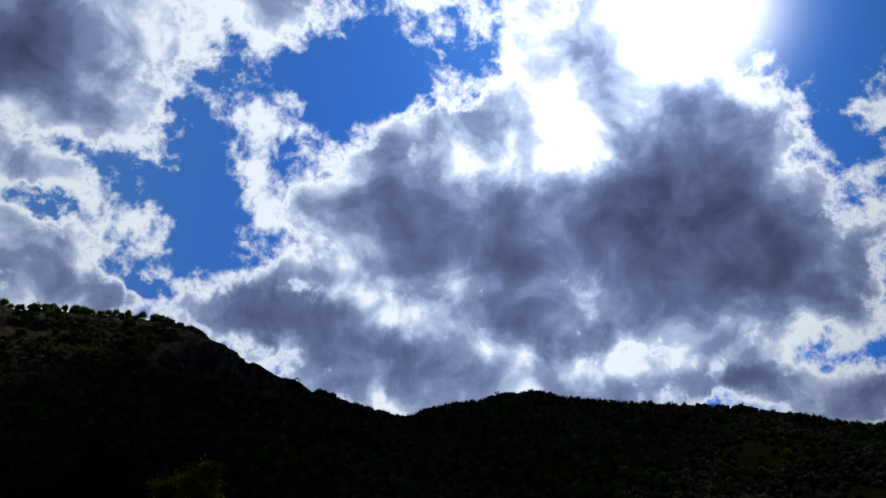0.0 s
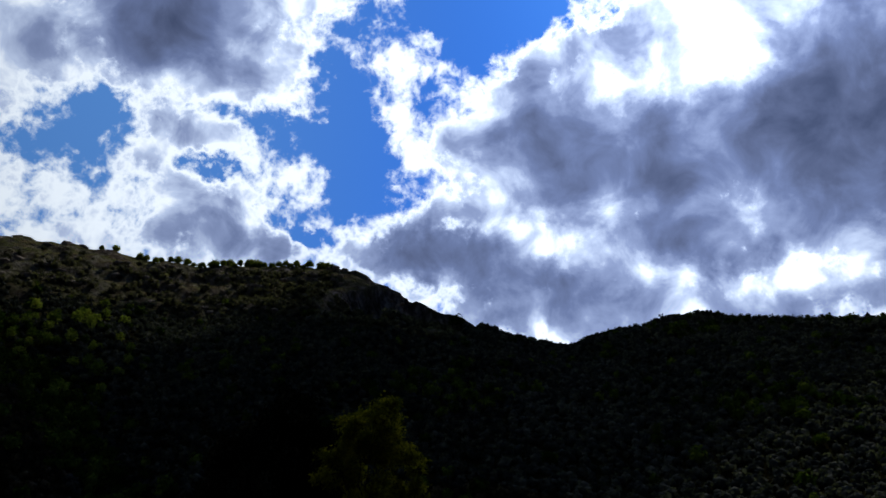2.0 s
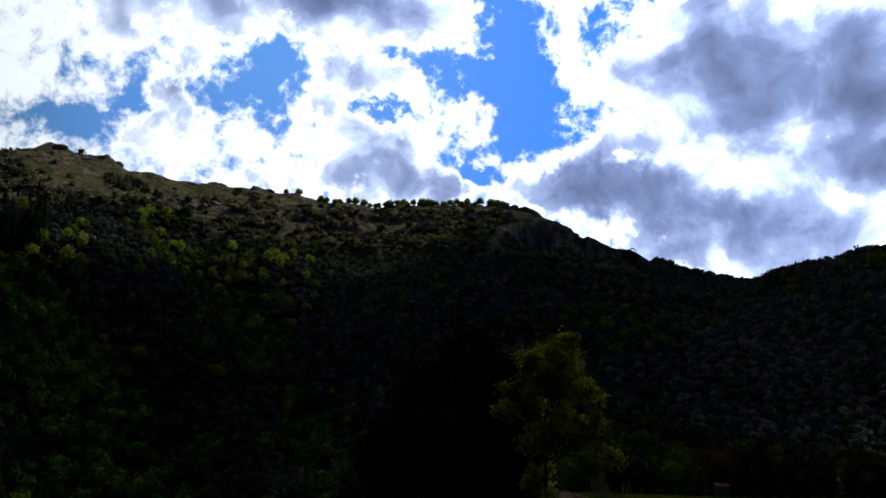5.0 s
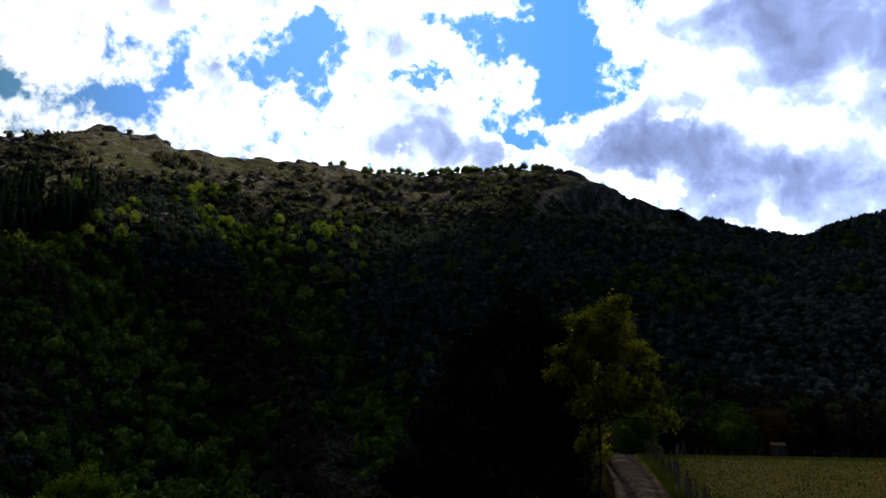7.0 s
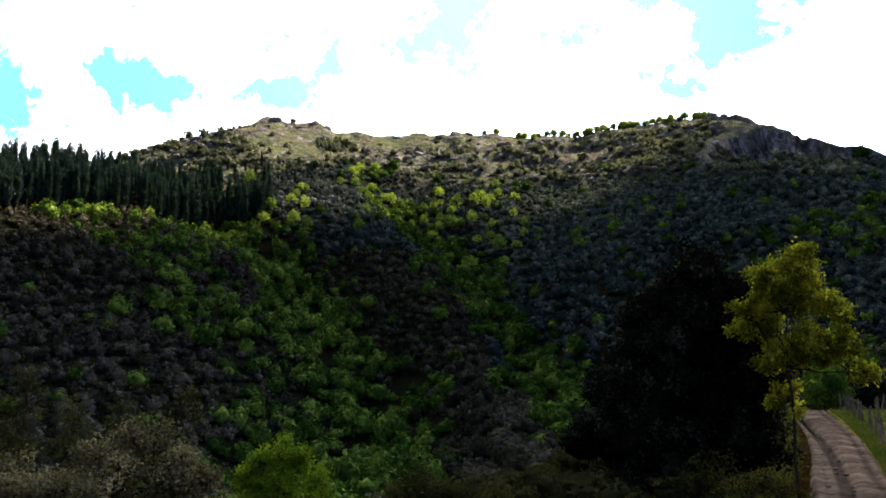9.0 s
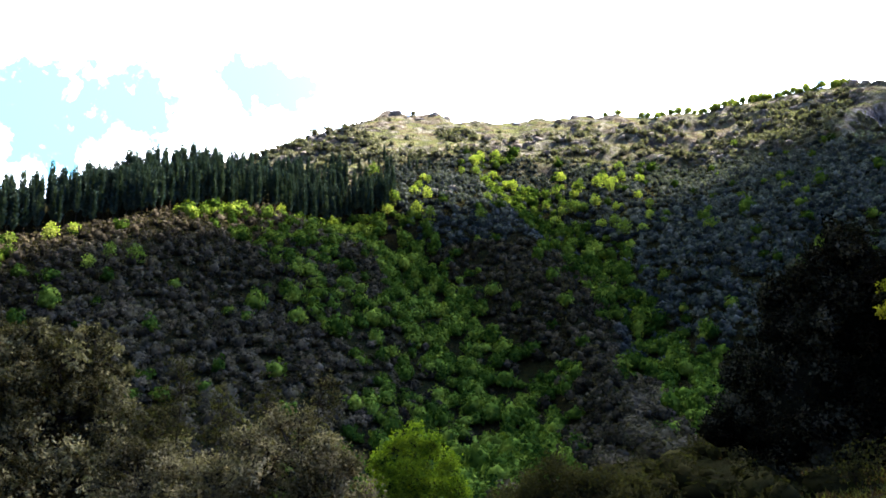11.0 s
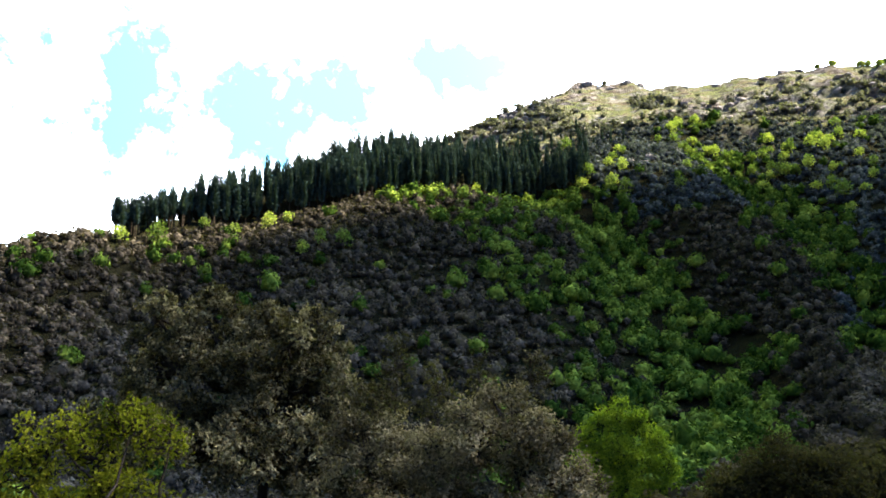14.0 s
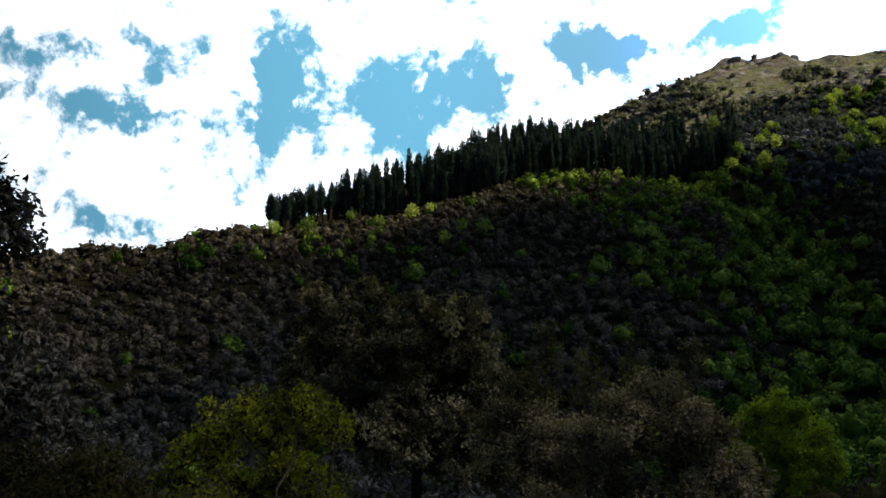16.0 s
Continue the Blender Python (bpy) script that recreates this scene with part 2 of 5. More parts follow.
def foliage(name, dark, mid, light, patch=0.16, sheen=0.05, through_light=0.35):
    """Leaves: each leaf has a tone of its own, and whole branches and trees differ."""
    m, n, out = material(name)
    geo = n.add("ShaderNodeNewGeometry")
    who = n.add("ShaderNodeObjectInfo").outputs["Random"]
    big = n.noise(geo.outputs["Position"], patch, 3.0, 0.6)
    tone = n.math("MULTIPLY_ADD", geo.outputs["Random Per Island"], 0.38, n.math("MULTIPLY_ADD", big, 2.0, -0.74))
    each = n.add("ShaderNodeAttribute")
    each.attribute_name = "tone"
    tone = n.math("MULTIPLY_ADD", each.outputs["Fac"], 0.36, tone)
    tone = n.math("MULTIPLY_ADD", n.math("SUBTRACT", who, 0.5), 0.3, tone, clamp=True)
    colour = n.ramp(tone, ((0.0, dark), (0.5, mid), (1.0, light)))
    diffuse, back = n.add("ShaderNodeBsdfDiffuse"), n.add("ShaderNodeBsdfTranslucent")
    n.link(colour, diffuse.inputs[0])
    n.link(n.mix(1.0, colour, (1.1, 1.25, 0.6), "MULTIPLY"), back.inputs[0])
    a = n.add("ShaderNodeMixShader")
    a.inputs[0].default_value = through_light
    n.link(diffuse.outputs[0], a.inputs[1]), n.link(back.outputs[0], a.inputs[2])
    if sheen < 0.06:
        n.link(a.outputs[0], out)
        return m
    gloss, b = n.add("ShaderNodeBsdfGlossy"), n.add("ShaderNodeMixShader")
    gloss.inputs[0].default_value, gloss.inputs["Roughness"].default_value = (0.6, 0.6, 0.6, 1), 0.5
    b.inputs[0].default_value = sheen * 0.35
    n.link(a.outputs[0], b.inputs[1]), n.link(gloss.outputs[0], b.inputs[2])
    n.link(b.outputs[0], out)
    return m


def rough_surface(name, stops, scale, bump=0.3, fine=12.0, rough=0.9):
    """Earth, bark and stone: two sizes of grain in the colour, and relief."""
    m, n, out = material(name)
    place = n.add("ShaderNodeNewGeometry").outputs["Position"]
    big, small = n.noise(place, scale, 5.0, 0.6), n.noise(place, scale * fine, 6.0, 0.65)
    fac = n.math("MULTIPLY_ADD", small, 0.6, n.math("MULTIPLY_ADD", big, 1.2, -0.4), clamp=True)
    shader = n.add("ShaderNodeBsdfPrincipled")
    n.link(n.ramp(fac, stops), shader.inputs["Base Color"])
    shader.inputs["Roughness"].default_value = rough
    shader.inputs["Specular IOR Level"].default_value = 0.0
    relief = n.add("ShaderNodeBump")
    relief.inputs["Strength"].default_value, relief.inputs["Distance"].default_value = bump, 0.3 / scale
    n.link(fac, relief.inputs["Height"])
    n.link(relief.outputs[0], shader.inputs["Normal"])
    n.link(shader.outputs[0], out)
    return m


def ground_material():
    m, n, out = material("ground")
    place = n.add("ShaderNodeNewGeometry").outputs["Position"]
    moor, meadow = n.add("ShaderNodeAttribute"), n.add("ShaderNodeAttribute")
    moor.attribute_name, meadow.attribute_name = "moor", "meadow"
    a, b, c = n.noise(place, 0.02, 6.0, 0.6), n.noise(place, 0.11, 6.0, 0.65), n.noise(place, 1.4, 6.0, 0.7)
    mixed = n.math("MULTIPLY_ADD", b, 0.6, n.math("MULTIPLY", a, 0.55))
    fac = n.math("MULTIPLY_ADD", n.math("SUBTRACT", c, 0.5), 0.75, mixed)
    # near-black floor: the shade between the crowns is put into the colour
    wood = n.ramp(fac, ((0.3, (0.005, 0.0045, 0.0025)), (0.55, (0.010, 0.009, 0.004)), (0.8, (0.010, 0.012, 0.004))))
    rough = n.math("MULTIPLY_ADD", n.math("SUBTRACT", n.noise(place, 0.055, 7.0, 0.72), 0.5), 1.6, n.math("MULTIPLY_ADD", n.math("SUBTRACT", a, 0.5), 0.7, 0.56))
    heath = n.ramp(rough, ((0.30, (0.012, 0.011, 0.008)), (0.41, (0.034, 0.031, 0.019)), (0.48, (0.054, 0.061, 0.023)), (0.57, (0.090, 0.094, 0.034)), (0.66, (0.086, 0.070, 0.038)), (0.80, (0.046, 0.038, 0.029))))
    turf = n.ramp(fac, ((0.40, (0.055, 0.082, 0.012)), (0.5, (0.115, 0.094, 0.020)), (0.58, (0.185, 0.118, 0.032)), (0.68, (0.080, 0.092, 0.015))))
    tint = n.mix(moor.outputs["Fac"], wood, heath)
    bare = n.add("ShaderNodeAttribute")
    bare.attribute_name = "cliff"
    upright = n.add("ShaderNodeSeparateXYZ")
    n.link(n.add("ShaderNodeNewGeometry").outputs["Normal"], upright.inputs[0])
    steep = n.math("MULTIPLY", n.step(n.math("MULTIPLY_ADD", n.math("SUBTRACT", b, 0.5), 0.5, upright.outputs[2]), 0.87, 0.74), moor.outputs["Fac"])
    streak = n.math("MULTIPLY_ADD", n.noise(n.vec("MULTIPLY", place, (0.16, 0.16, 0.06)), 1.0, 7.0, 0.7), 1.9, -0.45)
    stone = n.ramp(n.math("MULTIPLY_ADD", n.math("SUBTRACT", c, 0.5), 0.5, streak), ((0.26, (0.020, 0.018, 0.017)), (0.42, (0.064, 0.057, 0.053)), (0.56, (0.130, 0.116, 0.109)), (0.76, (0.27, 0.245, 0.232))))
    tint = n.mix(n.math("MAXIMUM", n.math("MULTIPLY", steep, 0.48), bare.outputs["Fac"]), tint, stone)
    tint = n.mix(meadow.outputs["Fac"], tint, turf)
    shader = n.add("ShaderNodeBsdfPrincipled")
    n.link(tint, shader.inputs["Base Color"])
    shader.inputs["Roughness"].default_value = 0.95
    shader.inputs["Specular IOR Level"].default_value = 0.0
    relief = n.add("ShaderNodeBump")
    relief.inputs["Strength"].default_value, relief.inputs["Distance"].default_value = 0.9, 3.0
    n.link(n.math("MULTIPLY_ADD", n.math("MULTIPLY", streak, bare.outputs["Fac"]), 2.0, n.math("MULTIPLY_ADD", n.math("MULTIPLY", rough, moor.outputs["Fac"]), 3.0, fac)), relief.inputs["Height"]), n.link(relief.outputs[0], shader.inputs["Normal"])
    n.link(shader.outputs[0], out)
    return m


def track_earth():
    """Trodden clay with pale dusty ridges and darker ruts."""
    m, n, out = material("track_earth")
    place = n.add("ShaderNodeNewGeometry").outputs["Position"]
    worn = n.add("ShaderNodeAttribute")
    worn.attribute_name = "rut"
    big, small, grit = n.noise(place, 0.9, 5.0, 0.6), n.noise(place, 6.0, 7.0, 0.7), n.noise(place, 34.0, 3.0, 0.6)
    fac = n.math("MULTIPLY_ADD", small, 0.7, n.math("MULTIPLY_ADD", big, 0.9, -0.3))
    dry = n.ramp(fac, ((0.3, (0.024, 0.015, 0.009)), (0.5, (0.055, 0.037, 0.023)), (0.72, (0.120, 0.083, 0.054))))
    rut_tint = n.ramp(fac, ((0.3, (0.010, 0.007, 0.005)), (0.7, (0.042, 0.028, 0.019))))
    rut_mask = n.step(n.math("MULTIPLY_ADD", n.math("SUBTRACT", small, 0.5), 1.1, worn.outputs["Fac"]), 0.25, 0.7)
    shader = n.add("ShaderNodeBsdfPrincipled")
    n.link(n.mix(rut_mask, dry, rut_tint), shader.inputs["Base Color"])
    shader.inputs["Roughness"].default_value = 0.92
    shader.inputs["Specular IOR Level"].default_value = 0.0
    relief = n.add("ShaderNodeBump")
    relief.inputs["Strength"].default_value, relief.inputs["Distance"].default_value = 0.8, 0.10
    n.link(n.math("MULTIPLY_ADD", grit, 0.25, fac), relief.inputs["Height"]), n.link(relief.outputs[0], shader.inputs["Normal"])
    n.link(shader.outputs[0], out)
    return m


GROUND = ground_material()
OAK_LEAF = foliage("holm_oak_wood_leaf", (0.011, 0.0096, 0.0066), (0.033, 0.0272, 0.0182), (0.078, 0.063, 0.04), 0.22, 0.05, 0.22)
GREEN_LEAF = foliage("spring_leaf", (0.01, 0.022, 0.0034), (0.041, 0.069, 0.0088), (0.122, 0.152, 0.02), 0.24, 0.05, 0.10)
LIME_LEAF = foliage("fresh_lime_leaf", (0.075, 0.105, 0.018), (0.155, 0.185, 0.032), (0.26, 0.27, 0.06), 0.3)
YOUNG_LEAF = foliage("young_green_leaf", (0.030, 0.050, 0.010), (0.070, 0.098, 0.018), (0.135, 0.160, 0.034), 0.3)
# Far oaks: blue haze and the sunlit band's brightness are put into the colour.
HAZED_LEAF = foliage("hazed_evergreen_leaf", (0.0105, 0.0132, 0.0142), (0.031, 0.0355, 0.035), (0.08, 0.084, 0.074), 0.22, 0.05, 0.25)
PINE_NEEDLE = foliage("pine_needle", (0.0100, 0.0175, 0.0160), (0.0250, 0.0390, 0.0330), (0.058, 0.078, 0.056), 0.3, 0.03, 0.15)
SCRUB_LEAF = foliage("scrub_leaf", (0.0115, 0.0102, 0.0042), (0.0235, 0.0205, 0.0078), (0.046, 0.038, 0.0135), 0.06)
NEAR_OAK = foliage("holm_oak_leaf", (0.016, 0.0128, 0.0048), (0.058, 0.047, 0.019), (0.185, 0.145, 0.06), 1.2, 0.05, 0.2)
GREY_LEAF = foliage("grey_leaf", (0.024, 0.0185, 0.0078), (0.074, 0.0575, 0.026), (0.175, 0.134, 0.064), 1.4, 0.05, 0.22)
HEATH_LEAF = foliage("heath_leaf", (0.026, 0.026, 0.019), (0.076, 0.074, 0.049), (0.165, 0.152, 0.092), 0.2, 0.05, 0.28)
BRIGHT_LEAF = foliage("willow_leaf", (0.042, 0.066, 0.0045), (0.108, 0.142, 0.0090), (0.20, 0.23, 0.014), 0.4)
YELLOW_LEAF = foliage("young_yellow_leaf", (0.018, 0.021, 0.002), (0.055, 0.058, 0.0042), (0.13, 0.124, 0.0095), 1.4, 0.05, 0.4)
MAPLE_LEAF = foliage("maple_leaf", (0.055, 0.054, 0.006), (0.19, 0.17, 0.015), (0.43, 0.355, 0.036), 1.4, 0.05, 0.45)
# Backlit trees: shade is put into the near-black tones, lit tips into the pale.
BACKLIT_LEAF = foliage("backlit_oak_leaf", (0.0022, 0.0021, 0.0014), (0.0105, 0.01, 0.0066), (0.06, 0.054, 0.038), 0.8, 0.05, 0.12)
RUST_LEAF = foliage("rust_leaf", (0.0217, 0.01116, 0.0062), (0.0434, 0.0217, 0.01116), (0.0744, 0.0372, 0.0186), 0.3)
BARK = rough_surface("bark", ((0.2, (0.0105, 0.00756, 0.00456)), (0.6, (0.027, 0.0203, 0.0125)), (0.9, (0.048, 0.0378, 0.0251))), 3.0, 0.6)
ROCK = rough_surface("limestone", ((0.2, (0.06, 0.052, 0.045)), (0.5, (0.165, 0.142, 0.122)), (0.85, (0.31, 0.27, 0.235))), 0.12, 0.8, 9.0)
EARTH = track_earth()
WEATHERED = rough_surface("weathered_wood", ((0.2, (0.033, 0.024, 0.016)), (0.55, (0.092, 0.070, 0.048)), (0.9, (0.175, 0.138, 0.098))), 2.5, 0.4)
WIRE = rough_surface("rusty_wire", ((0.2, (0.05, 0.04, 0.035)), (0.8, (0.16, 0.13, 0.11))), 20.0, 0.1, 6.0, 0.6)


# ---- mesh helpers ----
RNG = np.random.default_rng(11)


def mesh_of(name, verts, faces, mat, smooth_shading=False):
    """A mesh from an array of corners and an array (or list of arrays) of triangles or quads."""
    me = bpy.data.meshes.new(name)
    groups = [np.asarray(f, np.int32) for f in (faces if isinstance(faces, list) else [faces]) if len(f)]
    sizes = np.concatenate([np.full(len(g), g.shape[1], np.int32) for g in groups])
    me.vertices.add(len(verts))
    me.vertices.foreach_set("co", np.asarray(verts, np.float32).ravel())
    me.loops.add(int(sizes.sum()))
    me.loops.foreach_set("vertex_index", np.concatenate([g.ravel() for g in groups]))
    me.polygons.add(len(sizes))
    me.polygons.foreach_set("loop_start", np.concatenate(([0], np.cumsum(sizes)[:-1])).astype(np.int32))
    me.polygons.foreach_set("use_smooth", np.repeat([smooth_shading or (len(groups) > 1 and g.shape[1] == 3) for g in groups], [len(g) for g in groups]))
    me.materials.append(mat)
    me.update(calc_edges=True)
    return me


def part(name, me, parent, label=""):
    ob = new(name, me)
    ob.parent = parent
    return tagged(ob, label)


def thing(name, x, y, z, label, category, group=""):
    ob = new(name)
    ob.empty_display_size = 0.2
    ob.location = (x, y, z)
    return tagged(ob, label, category, group)


class Heap:
    """Gathers pieces of mesh, each with its own corners."""

    def __init__(self):
        self.verts, self.tris, self.quads, self.count = [], [], [], 0

    def add(self, verts, faces):
        faces = np.asarray(faces)
        (self.tris if faces.shape[1] == 3 else self.quads).append(faces + self.count)
        self.verts.append(verts)
        self.count += len(verts)

    def mesh(self, name, mat, smooth_shading=False):
        faces = [np.concatenate(f) for f in (self.tris, self.quads) if f]
        return mesh_of(name, np.concatenate(self.verts), faces, mat, smooth_shading)


def unit(v):
    return v / np.maximum(np.linalg.norm(v, axis=-1, keepdims=True), 1e-9)


def tube(points, radii, sides=6):
    """A tapered tube along a bent line."""
    points, radii = np.asarray(points, float), np.asarray(radii, float)
    way = unit(np.gradient(points, axis=0))
    side = unit(np.cross(way, np.array((0.31, 0.17, 0.93))))
    other = np.cross(way, side)
    ang = np.linspace(0, 2 * np.pi, sides, endpoint=False)
    ring = np.cos(ang)[None, :, None] * side[:, None] + np.sin(ang)[None, :, None] * other[:, None]
    verts = (points[:, None] + ring * radii[:, None, None]).reshape(-1, 3)
    i, j = np.meshgrid(np.arange(len(points) - 1), np.arange(sides), indexing="ij")
    a, b = i * sides + j, i * sides + (j + 1) % sides
    return verts, np.stack([a, b, b + sides, a + sides], -1).reshape(-1, 4)


def bent(a, b, bow, rng, steps=5):
    """A line from a to b that sags and wanders."""
    t = np.linspace(0, 1, steps)[:, None]
    wander = rng.normal(0, bow, (steps, 3)) * np.sin(np.pi * t)
    return np.asarray(a) * (1 - t) + np.asarray(b) * t + wander


def leaves_at(points, outward, length, rng, width=0.5, spread=0.9):
    """A folded, pointed leaf at each point: corners and quads."""
    n = len(points)
    way = unit(unit(outward) + rng.normal(0, spread, (n, 3)))
    side = unit(np.cross(way, rng.normal(0, 1, (n, 3))))
    lift = np.cross(side, way)
    size = length * rng.uniform(0.6, 1.35, (n, 1))
    base = points
    left = points + way * size * 0.5 + side * size * width * 0.5 + lift * size * 0.12
    tip = points + way * size
    right = points + way * size * 0.5 - side * size * width * 0.5 + lift * size * 0.12
    verts = np.stack([base, right, tip, left], 1).reshape(-1, 3)
    return verts, np.arange(n * 4).reshape(-1, 4)


def sprays_at(points, outward, length, rng, width=0.7, tilt=0.45):
    """Leafy sprays that lie on a crown like shingles, each turned and tilted a little: corners and quads."""
    n = len(points)
    face = unit(unit(outward) + rng.normal(0, tilt, (n, 3)))
    way = unit(np.cross(face, rng.normal(0, 1, (n, 3))))
    side = np.cross(face, way)
    size = length * rng.uniform(0.6, 1.4, (n, 1))
    left = points + side * size * width * 0.5 - face * size * 0.14
    right = points - side * size * width * 0.5 - face * size * 0.14
    verts = np.stack([points - way * size * 0.5, right, points + way * size * 0.5, left], 1).reshape(-1, 3)
    return verts, np.arange(n * 4).reshape(-1, 4)


def sphere_points(n, rng):
    v = rng.normal(0, 1, (n, 3))
    return unit(v)


def ico(level):
    bm = bmesh.new()
    bmesh.ops.create_icosphere(bm, subdivisions=level, radius=1.0)
    bm.verts.ensure_lookup_table()
    v = np.array([p.co[:] for p in bm.verts])
    f = np.array([[q.index for q in p.verts] for p in bm.faces])
    bm.free()
    return v, f


ICO0, ICO1, ICO2 = ico(1), ico(2), ico(3)


def lump(rng, level=1, rough=0.3):
    """A knobbly closed blob of radius about one."""
    v, f = (ICO0, ICO1, ICO2)[level]
    ph = rng.uniform(0, 6.28, (6, 3))
    k = sum(np.sin(v @ (rng.normal(0, 2.4, (3, 3))) + ph[i]).sum(1) for i in range(4)) / 8
    return v * (1 + rough * k)[:, None], f


# ---- terrain ----
def polar(az, d):
    """Plan position at a bearing (degrees left of north) and distance from the viewpoint."""
    return -math.sin(radians(az)) * d, math.cos(radians(az)) * d


# Crest lines: bearing, distance, height of the ground as an elevation seen from the viewpoint.
CREST_LEFT = ((125, 260, 4.2), (100, 320, 7.0), (93.6, 340, 7.7), (87, 360, 9.2), (83.5, 385, 9.9), (78, 410, 11.3), (72, 440, 13.0), (66, 470, 14.9),
              (61, 500, 15.4), (56, 550, 15.4), (52.5, 640, 17.0), (50, 730, 19.6))
CREST_BACK = ((85, 950, 10), (70, 870, 15.2), (61, 800, 17.2), (58.5, 790, 17.9), (56.7, 780, 18.4), (54, 770, 19.5), (51.6, 760, 20.7), (48.4, 755, 20.5),
              (47, 750, 19.9), (42.6, 760, 19.8), (38, 760, 19.8), (30, 770, 19.6), (25, 760, 19.8), (19.8, 740, 19.85), (15.8, 720, 17.6))
CREST_SADDLE = ((15.8, 720, 17.33), (14.7, 716, 16.84), (13.7, 715, 17.13), (12.7, 715, 16.68), (11.6, 715, 16.60), (9.9, 718, 16.07), (9.2, 720, 13.14), (8.3, 724, 11.87), (6.4, 745, 15.05),
                (5.5, 755, 15.02), (3.7, 760, 14.82), (2, 760, 14.61), (-1, 740, 15.69), (-2.4, 732, 15.51), (-4.7, 720, 16.05), (-6.4, 716, 16.02), (-9.95, 706, 15.28), (-12, 700, 14.83), (-14, 696, 14.55), (-20, 680, 14.02), (-28.8, 650, 11.99), (-45, 600, 9), (-70, 520, 5))
CREST_SPUR = ((48, 740, 19.6), (47, 640, 17.4), (46, 560, 15.7), (43.5, 500, 14.0), (41.3, 440, 12.0), (39.3, 370, 8.8), (37.7, 300, 5.1), (35.6, 240, 2.0),
              (34.7, 190, -2.0), (34, 150, -6))
CREST_RIGHT = ((9, 600, 11.6), (15, 560, 14.8), (20.5, 520, 14.6), (26.4, 440, 11.7), (29, 360, 7.8), (31, 300, 4.6), (30, 220, 0.5))
PATH_AZ = 14.2
# Damp gullies full of leafing trees (bearing, distance).
GULLY_WEST = ((56, 470), (51.5, 440), (49, 385), (46.5, 320), (45.2, 262), (47.5, 205), (49, 150))
GULLY_EAST = ((44, 560), (40.5, 500), (37.6, 455), (34.5, 370), (31.5, 300), (29.0, 262), (27.5, 225))


def crest_points(crest):
    return [(*polar(a, d), EYE + d * math.tan(radians(e))) for a, d, e in crest]


def ridge(x, y, pts, fall):
    """Upper envelope of slopes that fall away from a crest line."""
    best = np.full(np.shape(x), -1e3)
    for (ax, ay, az), (bx, by, bz) in zip(pts, pts[1:]):
        ux, uy = bx - ax, by - ay
        s = np.clip(((x - ax) * ux + (y - ay) * uy) / (ux * ux + uy * uy), 0, 1)
        d = np.hypot(x - ax - s * ux, y - ay - s * uy)
        best = np.maximum(best, az + s * (bz - az) - fall * d)
    return best


def lattice(ix, iy, seed):
    h = np.sin(ix * 127.1 + iy * 311.7 + seed * 74.7) * 43758.5453
    return h - np.floor(h)


def value_noise(x, y, seed):
    ix, iy = np.floor(x), np.floor(y)
    fx, fy = x - ix, y - iy
    fx, fy = fx * fx * (3 - 2 * fx), fy * fy * (3 - 2 * fy)
    a, b = lattice(ix, iy, seed), lattice(ix + 1, iy, seed)
    c, d = lattice(ix, iy + 1, seed), lattice(ix + 1, iy + 1, seed)
    return (a + (b - a) * fx) * (1 - fy) + (c + (d - c) * fx) * fy - 0.5


def fbm(x, y, scale, octaves, seed=1):
    total = np.zeros(np.shape(x))
    for k in range(octaves):
        f = 2.0 ** k / scale
        total = total + value_noise(x * f, y * f, seed + k) / 2 ** k
    return total


def smooth(a, b, v):
    t = np.clip((v - a) / (b - a), 0, 1)
    return t * t * (3 - 2 * t)


RIDGES = ((crest_points(CREST_LEFT), 0.53), (crest_points(CREST_BACK), 0.60), (crest_points(CREST_SADDLE), 0.47),
          (crest_points(CREST_SPUR), 0.72), (crest_points(CREST_RIGHT), 0.58))
PX, PY = polar(PATH_AZ, 1.0)


def along(x, y):
    """Distance along the track and to the left of it."""
    return x * PX + y * PY, -x * PY + y * PX


def line_distance(x, y, line):
    """Plan distance to a line of (bearing, distance) points."""
    best = np.full(np.shape(x), 1e6)
    pts = [polar(a, d) for a, d in line]
    for (ax, ay), (bx, by) in zip(pts, pts[1:]):
        ux, uy = bx - ax, by - ay
        s = np.clip(((x - ax) * ux + (y - ay) * uy) / (ux * ux + uy * uy), 0, 1)
        best = np.minimum(best, np.hypot(x - ax - s * ux, y - ay - s * uy))
    return best


def bearing(x, y):
    return np.degrees(np.arctan2(-x, y))


BACK_LINE = [(a, d) for a, d, e in CREST_BACK] + [(13.7, 715), (11.6, 715)]
LEFT_LINE = [(a, d) for a, d, e in CREST_LEFT]
SADDLE_LINE = [(a, d) for a, d, e in CREST_SADDLE]


def moor_weight(x, y):
    """Open grass and rock below the high crest."""
    d = line_distance(x, y, BACK_LINE) + 60 * fbm(x, y, 60, 3, 21)
    az = bearing(x, y)
    high = smooth(185, 120, d)
    shoulder = smooth(95, 60, line_distance(x, y, ((58.5, 600), (55.5, 625), (52.5, 660), (50, 730))) + 40 * fbm(x, y, 60, 3, 22))
    return np.maximum(high, shoulder) * smooth(8.5, 13, az) * smooth(75, 60, az)


def riser(x, y):
    """Rock steps across the open slope below the crest: phase within a step, and how strong the steps are."""
    u = (line_distance(x, y, BACK_LINE) + 34 * fbm(x, y, 80, 3, 24)) / 36
    f = u - np.floor(u)
    return f, smooth(0, 0.6, moor_weight(x, y)) * smooth(-0.16, 0.12, fbm(x, y, 70, 2, 27))


